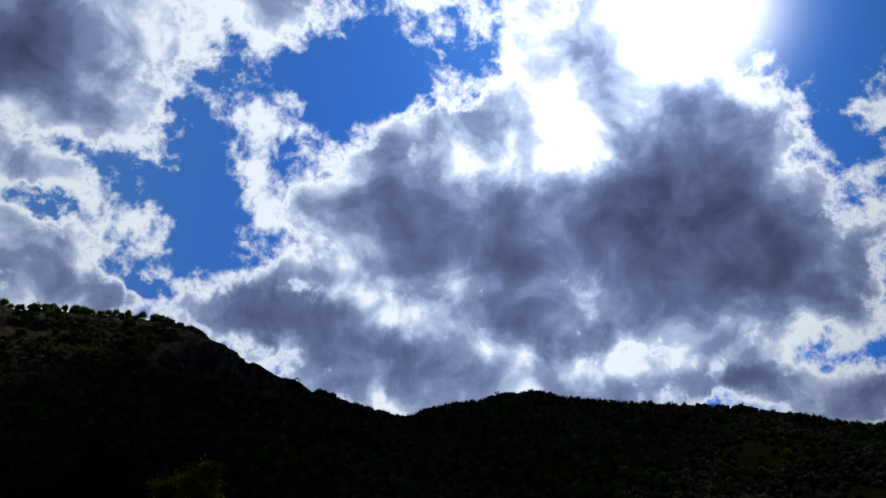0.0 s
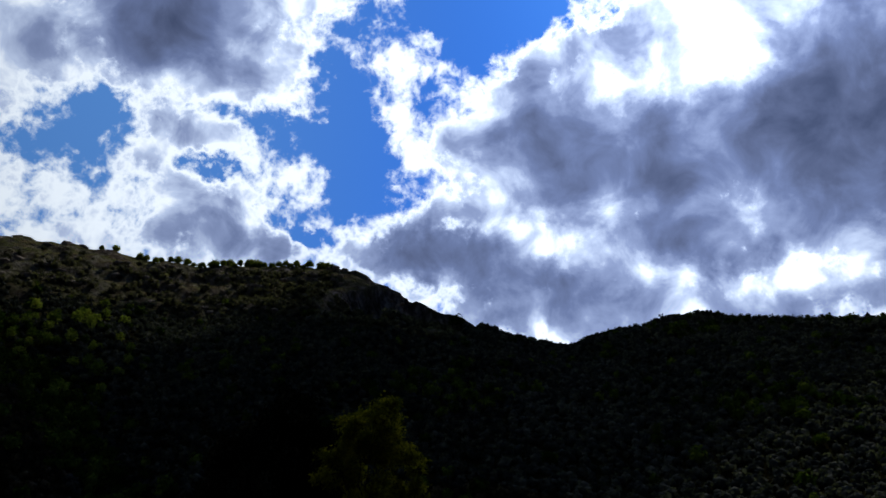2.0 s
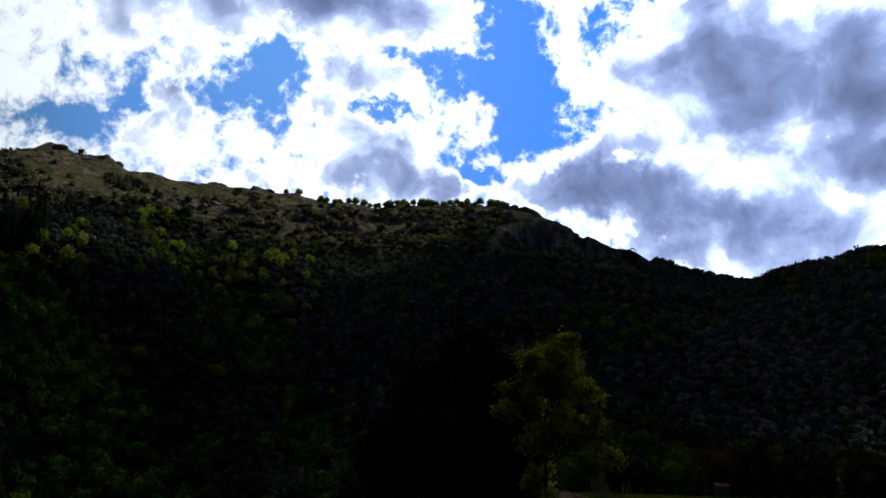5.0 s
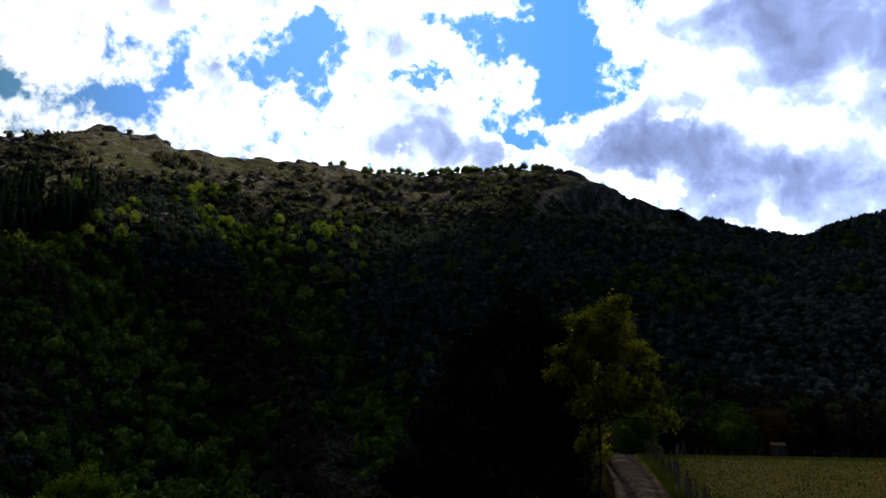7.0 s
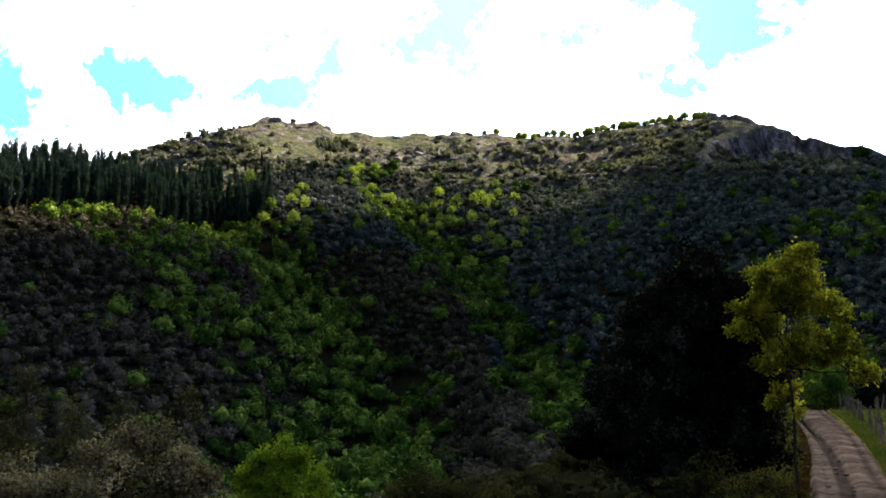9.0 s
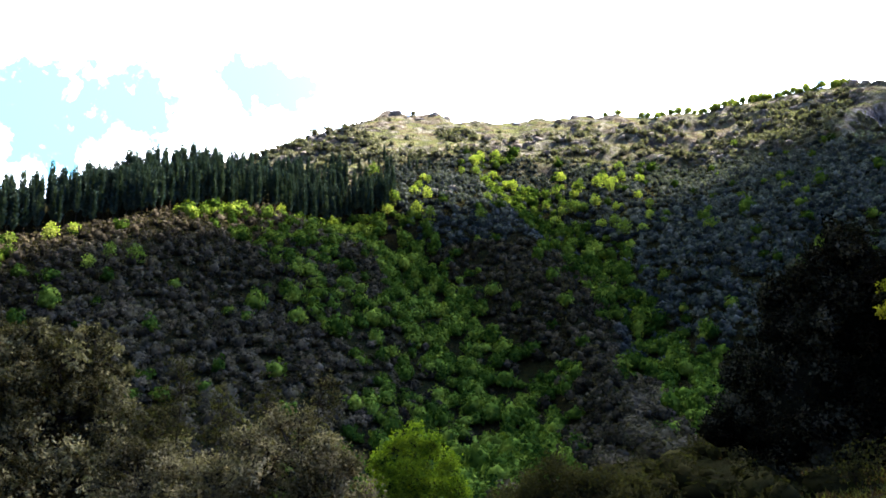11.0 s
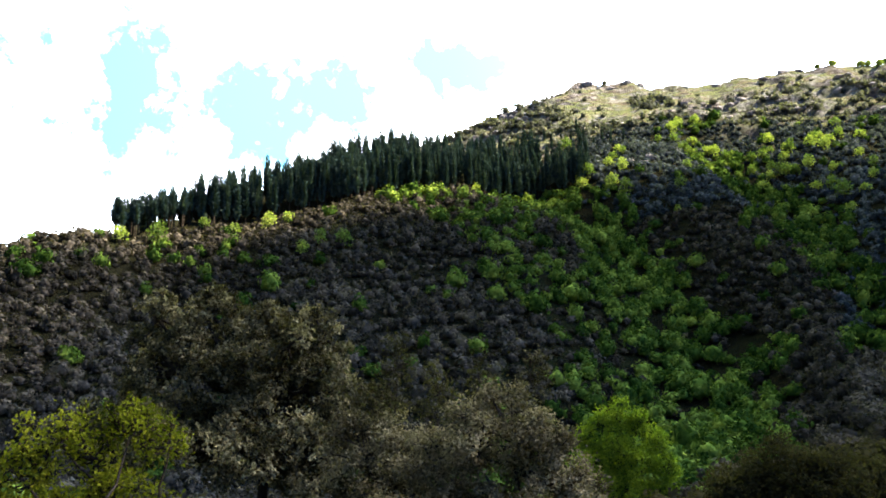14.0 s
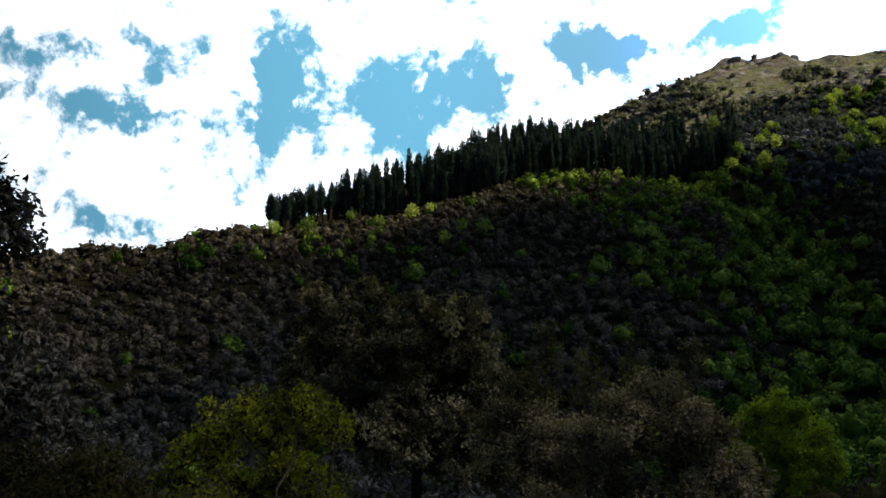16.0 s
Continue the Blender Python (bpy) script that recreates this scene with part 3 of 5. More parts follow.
CLIFF_EDGE = ((21.5, 648), (19.5, 656), (17, 672), (15.4, 694), (14.0, 710), (12, 712), (9.4, 717), (8.4, 720))
CLIFF_DROP = ((20.4, 0), (19.2, 13), (17, 24), (13, 25), (10.5, 16), (9.0, 0))


def cliff(x, y):
    """How far in front of the cliff's edge a place lies, and how high the cliff is there."""
    az, d = bearing(x, y), np.hypot(x, y)
    edge = np.interp(az, [p[0] for p in CLIFF_EDGE][::-1], [p[1] for p in CLIFF_EDGE][::-1])
    drop = np.interp(az, [p[0] for p in CLIFF_DROP][::-1], [p[1] for p in CLIFF_DROP][::-1], 0, 0)
    return edge - d + 11 * fbm(x, y, 18, 3, 17) + 4 * fbm(x, y, 5, 2, 18), drop


def cliff_weight(x, y):
    front, drop = cliff(x, y)
    return smooth(-2, 1, front) * smooth(17, 9, front) * smooth(2, 9, drop)


def height(x, y):
    x, y = np.asarray(x, float), np.asarray(y, float)
    s, left = along(x, y)
    rise = 1.9 * smooth(19, 49, s) + 0.012 * np.clip(s - 49, 0, 400)
    base = rise * smooth(40, 2, left) - 19 * smooth(0.8, 62, left) - 3.0 * smooth(-10, -120, left) * smooth(80, 0, s)
    base = base + 0.04 * fbm(x, y, 4, 2, 9)
    k = 7.0
    total = np.exp(np.clip(base / k, -60, 60))
    for pts, fall in RIDGES:
        total = total + np.exp(np.clip(ridge(x, y, pts, fall) / k, -60, 60))
    hill = k * np.log(total)
    carve = 15 * np.exp(-(line_distance(x, y, GULLY_WEST) / 34) ** 2) + 13 * np.exp(-(line_distance(x, y, GULLY_EAST) / 30) ** 2)
    hill = hill - carve * smooth(0, 25, hill - base)
    lift = smooth(5, 60, hill - base)
    z = np.where(hill - base < 0.02, base, hill)
    f, strong = riser(x, y)
    steps = strong * 9.0 * (f - smooth(0.66, 1.0, f))
    craggy = lift * smooth(0, 1, moor_weight(x, y)) * (7.0 * np.abs(fbm(x, y, 22, 4, 13)) - 1.5)
    front, drop = cliff(x, y)
    broken = 0.35 * smooth(0, 2, front) + 0.3 * smooth(3, 5, front) + 0.35 * smooth(7, 10, front)
    return z + craggy + lift * (steps + 9.0 * fbm(x, y, 95, 4, 3) + 2.0 * fbm(x, y, 14, 2, 5)) - drop * broken * smooth(105, 40, front)


def visible_belt(x, y, z, slack):
    """Which plants stand on the slopes that face the valley (the far sides of the crests stay bare)."""
    az = np.degrees(np.arctan2(-x, y))
    d = np.hypot(x, y)
    el = np.degrees(np.arctan2(z - EYE, d))
    i = np.clip(((az + 60) / 0.5).round().astype(int), 0, len(BELT_AZ) - 1)
    j = np.clip(np.searchsorted(BELT_R, d), 1, len(BELT_R) - 1) - 1
    return el > BELT_TOP[i, j] - slack


BELT_AZ = np.arange(-60, 130, 0.5)
BELT_R = np.geomspace(20, 1400, 260)
belt_x, belt_y = np.outer(-np.sin(np.radians(BELT_AZ)), BELT_R), np.outer(np.cos(np.radians(BELT_AZ)), BELT_R)
BELT_TOP = np.maximum.accumulate(np.degrees(np.arctan2(height(belt_x, belt_y) - EYE, np.hypot(belt_x, belt_y))), axis=1)


def clearing_weight(x, y):
    cx, cy = polar(-21.8, 545)
    ex, ey = polar(-28.0, 470)
    return np.maximum(smooth(34, 24, np.hypot((x - cx) * 0.75, y - cy)), smooth(26, 18, np.hypot(x - ex, y - ey)))


def meadow_weight(x, y):
    s, left = along(x, y)
    edge = 1.0 + 0.6 * fbm(x, y, 3, 2, 31)
    return smooth(edge, edge - 1.0, left) * smooth(112, 104, s)


def build_ground():
    az = np.concatenate([np.arange(-62, 0, 0.5), np.arange(0, 7, 0.22), np.arange(7, 21, 0.12), np.arange(21, 66, 0.22), np.arange(66, 128, 0.4), np.arange(128, 298, 3.0)])
    r = np.concatenate([np.linspace(0.5, 12, 14)[:-1], np.geomspace(12, 540, 130), np.linspace(544, 664, 44), np.linspace(666, 730, 52), np.linspace(732, 790, 22), np.geomspace(800, 4500, 24)])
    x, y = np.outer(-np.sin(np.radians(az)), r), np.outer(np.cos(np.radians(az)), r)
    z = height(x, y)
    n, m = x.shape
    verts = np.concatenate([np.stack([x, y, z], -1).reshape(-1, 3), [[0, 0, float(height(0, 0))]]])
    i, j = np.meshgrid(np.arange(n), np.arange(m - 1), indexing="ij")
    k = (i + 1) % n
    quads = np.stack([i * m + j, i * m + j + 1, k * m + j + 1, k * m + j], -1).reshape(-1, 4)[:, ::-1]
    i = np.arange(n)
    fan = np.stack([np.full(n, n * m), i * m, (i + 1) % n * m], -1)[:, ::-1]
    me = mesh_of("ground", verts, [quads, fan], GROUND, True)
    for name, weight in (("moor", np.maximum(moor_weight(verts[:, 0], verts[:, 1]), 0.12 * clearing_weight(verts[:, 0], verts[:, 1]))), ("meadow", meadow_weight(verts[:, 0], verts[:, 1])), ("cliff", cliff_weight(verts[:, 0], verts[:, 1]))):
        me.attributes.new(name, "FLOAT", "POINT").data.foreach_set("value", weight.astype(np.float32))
    return tagged(new("ground", me), "wooded valley floor, hillsides and grassy rocky crest", "hillside", kind="structure")


build_ground()


# ---- unseen cloud added to shade the valley ----
def vapour():
    """Stuff of the unseen shading cloud: part of the sunlight goes straight on."""
    m, n, out = material("cloud_vapour")
    place = n.add("ShaderNodeNewGeometry").outputs["Position"]
    white, clear, mixed = n.add("ShaderNodeBsdfDiffuse"), n.add("ShaderNodeBsdfTransparent"), n.add("ShaderNodeMixShader")
    n.link(n.ramp(n.noise(place, 0.01, 5.0, 0.6), ((0.3, (0.70, 0.72, 0.76)), (0.7, (0.86, 0.87, 0.88)))), white.inputs[0])
    mixed.inputs[0].default_value = 0.53
    n.link(clear.outputs[0], mixed.inputs[1]), n.link(white.outputs[0], mixed.inputs[2])
    n.link(mixed.outputs[0], out)
    return m


CLOUD_WHITE = vapour()


def shade_cloud():
    """An unseen cumulus added high over the far side of the crest, between the sun and the valley, to block sunlight.
    Each lump: bearing and distance of its shadow's middle, half width.
    """
    rng = np.random.default_rng(4)
    toward_sun = np.array(heading(SUN_AZ, SUN_EL))
    lift = toward_sun / toward_sun[2] * 3000
    heap = Heap()
    for az, d, r in ((3, 76, 69), (46, 112, 84), (84, 150, 92), (70, 250, 140), (56, 260, 145), (42, 240, 135), (29, 290, 125), (17, 390, 160), (7, 450, 175), (11, 600, 95), (64, 370, 80), (74, 312, 62), (56, 370, 85), (49, 400, 85), (40, 400, 80), (30, 430, 95), (22, 570, 85), (125, 16, 13)):
        v, f = ICO2
        v = v * (1 + 0.13 * np.sin(v @ rng.normal(0, 5, (3, 1)) + 1) + 0.08 * np.sin(v @ rng.normal(0, 11, (3, 1))))
        heap.add(v * (r, r, 45) + np.array((*polar(az, d), 0)) + lift + (0, 0, rng.uniform(-15, 15)), f)
    tagged(new("cloud", heap.mesh("cloud", CLOUD_WHITE, True)), "unseen cumulus cloud added high up to shade the valley", "cloud", kind="structure")


shade_cloud()


# ---- woods on the hillsides ----
def crown_kind(rng, tufts, level, squash, tuft_size, rough=0.32, core=0.9):
    """A far crown: a knobbly core with a coat of leafy tufts. Radius about one, standing on z = 0."""
    heap = Heap()
    v, f = lump(rng, level, rough)
    heap.add(v * core, f)
    p = sphere_points(tufts, rng)
    p = p[p[:, 2] > -0.55]
    bump = 0.82 + 0.22 * np.sin(p @ rng.normal(0, 3.6, 3) + 1.0)[:, None] + 0.14 * np.sin(p @ rng.normal(0, 7.0, 3))[:, None]
    third = len(p) // 7
    heap.add(*sprays_at((p * bump)[third:], p[third:], tuft_size, rng, 0.9, 0.5))
    heap.add(*leaves_at((p * bump)[:third] * 0.9, p[:third] + (0, 0, 0.3), tuft_size * 0.7, rng, 0.6, 0.5))
    v = np.concatenate(heap.verts) * (1, 1, squash)
    v[:, 2] += 0.75 * squash
    return v, np.concatenate(heap.tris), np.concatenate(heap.quads)


def plant_wood(name, kinds, x, y, radius, mat, label, sink=0.25, stretch=None):
    """One joined mesh of many crowns."""
    rng = np.random.default_rng(len(x))
    z = height(x, y)
    verts, tris, quads, tones, count = [], [], [], [], 0
    which = rng.integers(0, len(kinds), len(x))
    turn = rng.uniform(0, 6.283, len(x))
    tall = rng.uniform(0.65, 1.1, len(x)) if stretch is None else stretch
    for k, (v, t, q) in enumerate(kinds):
        at = np.nonzero(which == k)[0]
        if not len(at):
            continue
        c, s = np.cos(turn[at])[:, None], np.sin(turn[at])[:, None]
        r = radius[at][:, None]
        px = (v[None, :, 0] * c - v[None, :, 1] * s) * r + x[at][:, None]
        py = (v[None, :, 0] * s + v[None, :, 1] * c) * r + y[at][:, None]
        pz = v[None, :, 2] * r * tall[at][:, None] + (z[at] - sink * radius[at])[:, None]
        first = (np.arange(len(at)) * len(v))[:, None, None] + count
        verts.append(np.stack([px, py, pz], -1).reshape(-1, 3))
        tones.append(np.repeat(rng.uniform(-1, 1, len(at)), len(v)))
        tris.append((t[None] + first).reshape(-1, 3))
        quads.append((q[None] + first).reshape(-1, 4))
        count += len(at) * len(v)
    me = mesh_of(name, np.concatenate(verts), [np.concatenate(tris), np.concatenate(quads)], mat)
    me.attributes.new("tone", "FLOAT", "POINT").data.foreach_set("value", np.concatenate(tones).astype(np.float32))
    return tagged(new(name, me), label, "wood", kind="stuff")


def scatter(az0, az1, r0, r1, spacing, seed):
    """Plan points at about an even spacing in a sector, jittered."""
    rng = np.random.default_rng(seed)
    n = int((r1 * r1 - r0 * r0) * radians(az1 - az0) / 2 / (spacing * spacing) * 1.9)
    d = np.sqrt(rng.uniform(r0 * r0, r1 * r1, n))
    a = rng.uniform(az0, az1, n)
    x, y = -np.sin(np.radians(a)) * d, np.cos(np.radians(a)) * d
    cell = {}
    keep = []
    for i in range(n):
        key = (int(x[i] // spacing), int(y[i] // spacing))
        if key not in cell:
            cell[key] = 1
            keep.append(i)
    return x[keep], y[keep]


kinds_rng = np.random.default_rng(3)
NEAR_CROWNS = [crown_kind(kinds_rng, 90, 0, 1.05, 0.48, 0.4, 0.68) for _ in range(10)]
CLOSE_CROWNS = [crown_kind(kinds_rng, 300, 1, 1.0, 0.27, 0.5, 0.66) for _ in range(6)]
FAR_CROWNS = [crown_kind(kinds_rng, 40, 0, 1.0, 0.60, 0.4, 0.70) for _ in range(10)]
DIM_CROWNS = [crown_kind(kinds_rng, 20, 0, 1.0, 0.72, 0.4, 0.78) for _ in range(6)]
TALL_CROWNS = [crown_kind(kinds_rng, 180, 0, 1.15, 0.34, 0.45, 0.72) for _ in range(10)]

SIDE_WEST = ((63, 412), (60, 400), (57.4, 390), (56.5, 340), (54, 300), (51, 270))


def plant_kind(x, y):
    """0 evergreen oak, 1 leafing green trees, 2 nothing."""
    rng = np.random.default_rng(len(x) + 5)
    wave = 22 * fbm(x, y, 45, 3, 41)
    west = line_distance(x, y, GULLY_WEST) + wave
    east = line_distance(x, y, GULLY_EAST) + wave
    side = line_distance(x, y, SIDE_WEST) + wave
    chance = np.maximum.reduce([0.95 * smooth(36, 14, west), 0.8 * smooth(26, 8, east), 0.55 * smooth(34, 8, side)])
    chance = np.maximum(chance, 0.035 + 0.3 * smooth(0.28, 0.45, fbm(x, y, 70, 2, 47)))
    return np.where(rng.uniform(0, 1, len(x)) < chance * smooth(95, 175, np.hypot(x, y)), 1, 0)


PINE_FRONT = ((84.5, 372), (78.9, 396), (73, 402), (68.5, 402), (64.2, 425), (59.4, 458), (55.4, 482), (52.5, 474), (51.5, 480))
PINE_BACK = ((84.5, 400), (78, 430), (72, 460), (66, 490), (61, 520), (56, 535), (53.5, 512), (51.5, 496))


def in_pines(x, y):
    a, d = bearing(x, y), np.hypot(x, y)
    order = slice(None, None, -1)
    lo = np.interp(a, [p[0] for p in PINE_FRONT][order], [p[1] for p in PINE_FRONT][order])
    hi = np.interp(a, [p[0] for p in PINE_BACK][order], [p[1] for p in PINE_BACK][order])
    return (a > 51.5) & (a < 84.3) & (d > lo) & (d < hi)


def woods():
    x, y = scatter(-34, 106, 32, 300, 3.7, 21)
    x2, y2 = scatter(-34, 106, 300, 780, 3.9, 22)
    x, y = np.concatenate([x, x2]), np.concatenate([y, y2])
    rng = np.random.default_rng(77)
    z = height(x, y)
    s, left = along(x, y)
    moor = moor_weight(x, y)
    keep = visible_belt(x, y, z + 4, 0.45) & ~in_pines(x, y) & ((left > 12) | (s > 118)) & (rng.uniform(0, 1, len(x)) > 0.85 * clearing_weight(x, y))
    keep &= (rng.uniform(0, 1, len(x)) < 0.03 + smooth(30, 60, line_distance(x, y, BACK_LINE)))
    f, strong = riser(x, y)
    thicket = np.maximum(smooth(0.08, 0.18, fbm(x, y, 38, 3, 91)), 0.35 * strong * smooth(0.58, 0.70, f) * smooth(0.99, 0.88, f))
    keep &= (rng.uniform(0, 1, len(x)) > moor * (0.985 - 0.85 * thicket)) & (cliff_weight(x, y) < 0.2)
    keep &= (cliff(x, y)[0] > 0) | (bearing(x, y) > 20) | (bearing(x, y) < 9.2)
    x, y, moor = x[keep], y[keep], moor[keep]
    kind = plant_kind(x, y)
    kind[moor > 0.5] = 0
    kind[(kind == 1) & (rng.uniform(0, 1, len(x)) < 0.40)] = 2
    d, az = np.hypot(x, y), bearing(x, y)
    size = rng.uniform(1.6, 2.9, len(x)) * np.where(d < 300, 1.0, 1.08) * (0.42 + 0.58 * smooth(40, 190, d)) * np.where(moor > 0.4, rng.uniform(0.8, 1.7, len(x)), 1.0)
    hill = np.where((az > 52) & ((d < 560) | (az > 60)), 0, np.where(az > 36, 1, np.where(az > 8, 2, 3)))
    labels = ("dense grey-brown evergreen oak wood covering the western hillside", "dense brownish evergreen oak wood on the middle spur",
              "dark evergreen oak wood on the shaded hillside", "dark wood covering the hill below the saddle")
    for k in range(4):
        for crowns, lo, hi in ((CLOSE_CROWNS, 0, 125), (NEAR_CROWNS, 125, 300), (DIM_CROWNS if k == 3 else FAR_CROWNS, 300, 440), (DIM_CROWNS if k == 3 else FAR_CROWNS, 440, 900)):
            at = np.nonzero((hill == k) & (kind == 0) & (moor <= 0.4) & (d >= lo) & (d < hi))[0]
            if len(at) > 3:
                # the same oak wood takes the haze-tinted leaf farther off
                plant_wood("evergreen_wood", crowns, x[at], y[at], size[at], HAZED_LEAF if lo >= 300 and (k > 1 or k == 1 and lo == 440) else OAK_LEAF, labels[k])
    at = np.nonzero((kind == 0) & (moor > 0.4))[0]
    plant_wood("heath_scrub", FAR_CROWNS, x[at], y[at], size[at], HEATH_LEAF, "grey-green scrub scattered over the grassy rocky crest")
    for lo, hi, label in ((43, 110, "bright green leafing trees filling the western gully"), (-40, 43, "bright green leafing trees along the eastern gully")):
        at = np.nonzero((kind == 1) & (az >= lo) & (az < hi))[0]
        plant_wood("leafing_wood", TALL_CROWNS, x[at], y[at], size[at] * rng.uniform(1.0, 1.65, len(at)), GREEN_LEAF, label, 0.1)


woods()


# ---- pines ----
def pine_crown(rng, tall, bare):
    """Whorls of drooping needle sprays round a stem."""
    heap = Heap()
    levels = int((tall - bare) / 0.7)
    for k in range(levels):
        t = k / (levels - 1)
        reach = (1.0 - t) ** 0.4 * rng.uniform(1.5, 2.5) * min(1.0, 0.45 + t * 3.5) + 0.42
        n = 7 if t < 0.8 else 5
        ang = rng.uniform(0, 6.28) + np.arange(n) * 6.283 / n + rng.normal(0, 0.2, n)
        root = np.stack([np.zeros(n), np.zeros(n), np.full(n, bare + (tall - bare) * t)], -1)
        way = np.stack([np.cos(ang), np.sin(ang), rng.uniform(0.05, 0.55, n)], -1)
        length = reach * rng.uniform(0.7, 1.2, n)[:, None]
        side = np.stack([-np.sin(ang), np.cos(ang), np.zeros(n)], -1) * length * 0.30
        mid = root + way * length * 0.6
        tip = root + way * length + (0, 0, 0.2)
        for roll in (0.0, 1.0):
            s = side if roll == 0 else np.stack([np.zeros(n), np.zeros(n), length[:, 0] * 0.34], -1)
            v = np.stack([root, mid - s, tip, mid + s], 1).reshape(-1, 3)
            heap.add(v, np.arange(len(v)).reshape(-1, 4))
    return heap.mesh("crown", PINE_NEEDLE)


def pine(rng, tall, bare):
    top = thing("pine_tree", 0, 0, 0, "tall dark green pine in a plantation on the crest", "pine tree", "pine plantation")
    v, f = tube([(0, 0, -0.8), (0.05, 0, tall * 0.5), (0, 0, tall * 0.97)], (0.26, 0.18, 0.04), 6)
    part("trunk", mesh_of("trunk", v, f, BARK, True), top)
    part("crown", pine_crown(rng, tall, bare), top)
    return top


def pines():
    rng = np.random.default_rng(5)
    kinds = [pine(rng, t, b) for t, b in ((24, 4), (22, 3.5), (26, 5), (23, 6), (19, 3), (18, 7))]
    x, y = scatter(51, 85, 360, 570, 3.9, 8)
    inside = in_pines(x, y)
    x, y = x[inside], y[inside]
    d, az = np.hypot(x, y), bearing(x, y)
    lo = np.interp(az, [p[0] for p in PINE_FRONT][::-1], [p[1] for p in PINE_FRONT][::-1])
    z = height(x, y)
    seen = visible_belt(x, y, z + 20, 0.2)
    x, y, z, d, az, lo = x[seen], y[seen], z[seen], d[seen], az[seen], lo[seen]
    front = np.argsort(d - lo)
    single, rest = front[:290], front[290:]
    for i in single:
        k = 5 if az[i] > 79 else int(rng.integers(0, 5))
        scale = rng.uniform(0.88, 1.08)
        m = pose(x[i], y[i], z[i], 0, 0, rng.uniform(0, 360)) @ Matrix.Diagonal((scale, scale, scale, 1))
        copy_thing(kinds[k], m)
    heap = Heap()
    for i in rest[::2]:
        src = kinds[int(rng.integers(0, 5))].children
        me = [c for c in src if c.name.startswith("crown")][0].data
        v = np.empty(len(me.vertices) * 3, np.float32)
        me.vertices.foreach_get("co", v)
        v = v.reshape(-1, 3) * rng.uniform(0.8, 1.12)
        a = rng.uniform(0, 6.28)
        turned = np.stack([v[:, 0] * np.cos(a) - v[:, 1] * np.sin(a), v[:, 0] * np.sin(a) + v[:, 1] * np.cos(a), v[:, 2]], -1)
        heap.add(turned + (x[i], y[i], z[i]), np.arange(len(v)).reshape(-1, 4))
    if heap.count:
        tagged(new("pine_plantation", heap.mesh("pine_plantation", PINE_NEEDLE)), "inner rows of a dark pine plantation on the crest", "wood", kind="stuff")
    # pines that stand singly on the slope behind the plantation
    for a, d in ((50.4, 554), (49.8, 545), (51.7, 562), (53.3, 563), (54.5, 579), (52.6, 552), (55.4, 566), (51.0, 548), (54.0, 556), (56.4, 580), (48.9, 556), (38.9, 558), (57.6, 592), (52.2, 571)):
        x, y = polar(a, d)
        scale = rng.uniform(0.42, 0.66)
        copy_thing(kinds[int(rng.integers(0, 5))], pose(x, y, float(height(x, y)), 0, 0, rng.uniform(0, 360)) @ Matrix.Diagonal((scale, scale, scale, 1)))
    for k in kinds:
        spot = polar(rng.uniform(60, 70), 470)
        k.location = (*spot, float(height(*spot)))


pines()


# ---- single trees on the hills ----
def far_tree(name, rng, tall, wide, mat, label, category, group, tufts=260, trunk=0.3, gaps=0.0, tuft=0.42):
    """A tree seen from far: stem, limbs and a crown of several leafy clumps."""
    top = thing(name, 0, 0, 0, label, category, group)
    wood, leaf = Heap(), Heap()
    wood.add(*tube(bent((0, 0, -0.6), (0, 0, tall * 0.75), 0.12, rng), np.linspace(0.16, 0.05, 5) * tall / 6, 6))
    clumps = 7
    for k in range(clumps):
        ang = k * 2.4 + rng.uniform(-0.4, 0.4)
        lift = trunk + (1 - trunk) * (0.25 + 0.6 * k / clumps)
        out = wide * 0.5 * (0.62 - 0.45 * k / clumps)
        c = np.array((math.cos(ang) * out, math.sin(ang) * out, tall * lift))
        wood.add(*tube(bent((0, 0, tall * lift * 0.55), c, 0.1, rng, 4), np.linspace(0.07, 0.02, 4) * tall / 6, 4))
        r = wide * rng.uniform(0.24, 0.34)
        if gaps < 0.5:
            v, f = lump(rng, 1, 0.35)
            leaf.add(v * r * 0.72 + c, f)
        p = sphere_points(int(tufts / clumps), rng)
        leaf.add(*leaves_at(p * r * rng.uniform(0.7, 1.05, (len(p), 1)) + c, p, r * tuft, rng, 0.8, 0.8))
    part("trunk", wood.mesh("trunk", BARK, True), top)
    part("crown", leaf.mesh("crown", mat), top)
    return top


def set_about(kinds, spots, rng, lo=0.8, hi=1.25, sink=0.0):
    """The first trees of each kind move to the first places, copies take the rest."""
    for i, (a, d) in enumerate(spots):
        x, y = polar(a, d)
        s = rng.uniform(lo, hi)
        m = pose(x, y, float(height(x, y)) - sink, 0, 0, rng.uniform(0, 360)) @ Matrix.Diagonal((s, s, s * rng.uniform(0.9, 1.15), 1))
        if i < len(kinds):
            kinds[i].matrix_basis = m
        else:
            copy_thing(kinds[i % len(kinds)], m)


def crest_distance(a):
    """Where the ground reaches highest into the sky at a bearing."""
    d = np.arange(680, 790, 2.0)
    x, y = -math.sin(radians(a)) * d, math.cos(radians(a)) * d
    return float(d[np.argmax((height(x, y) - EYE) / d)])


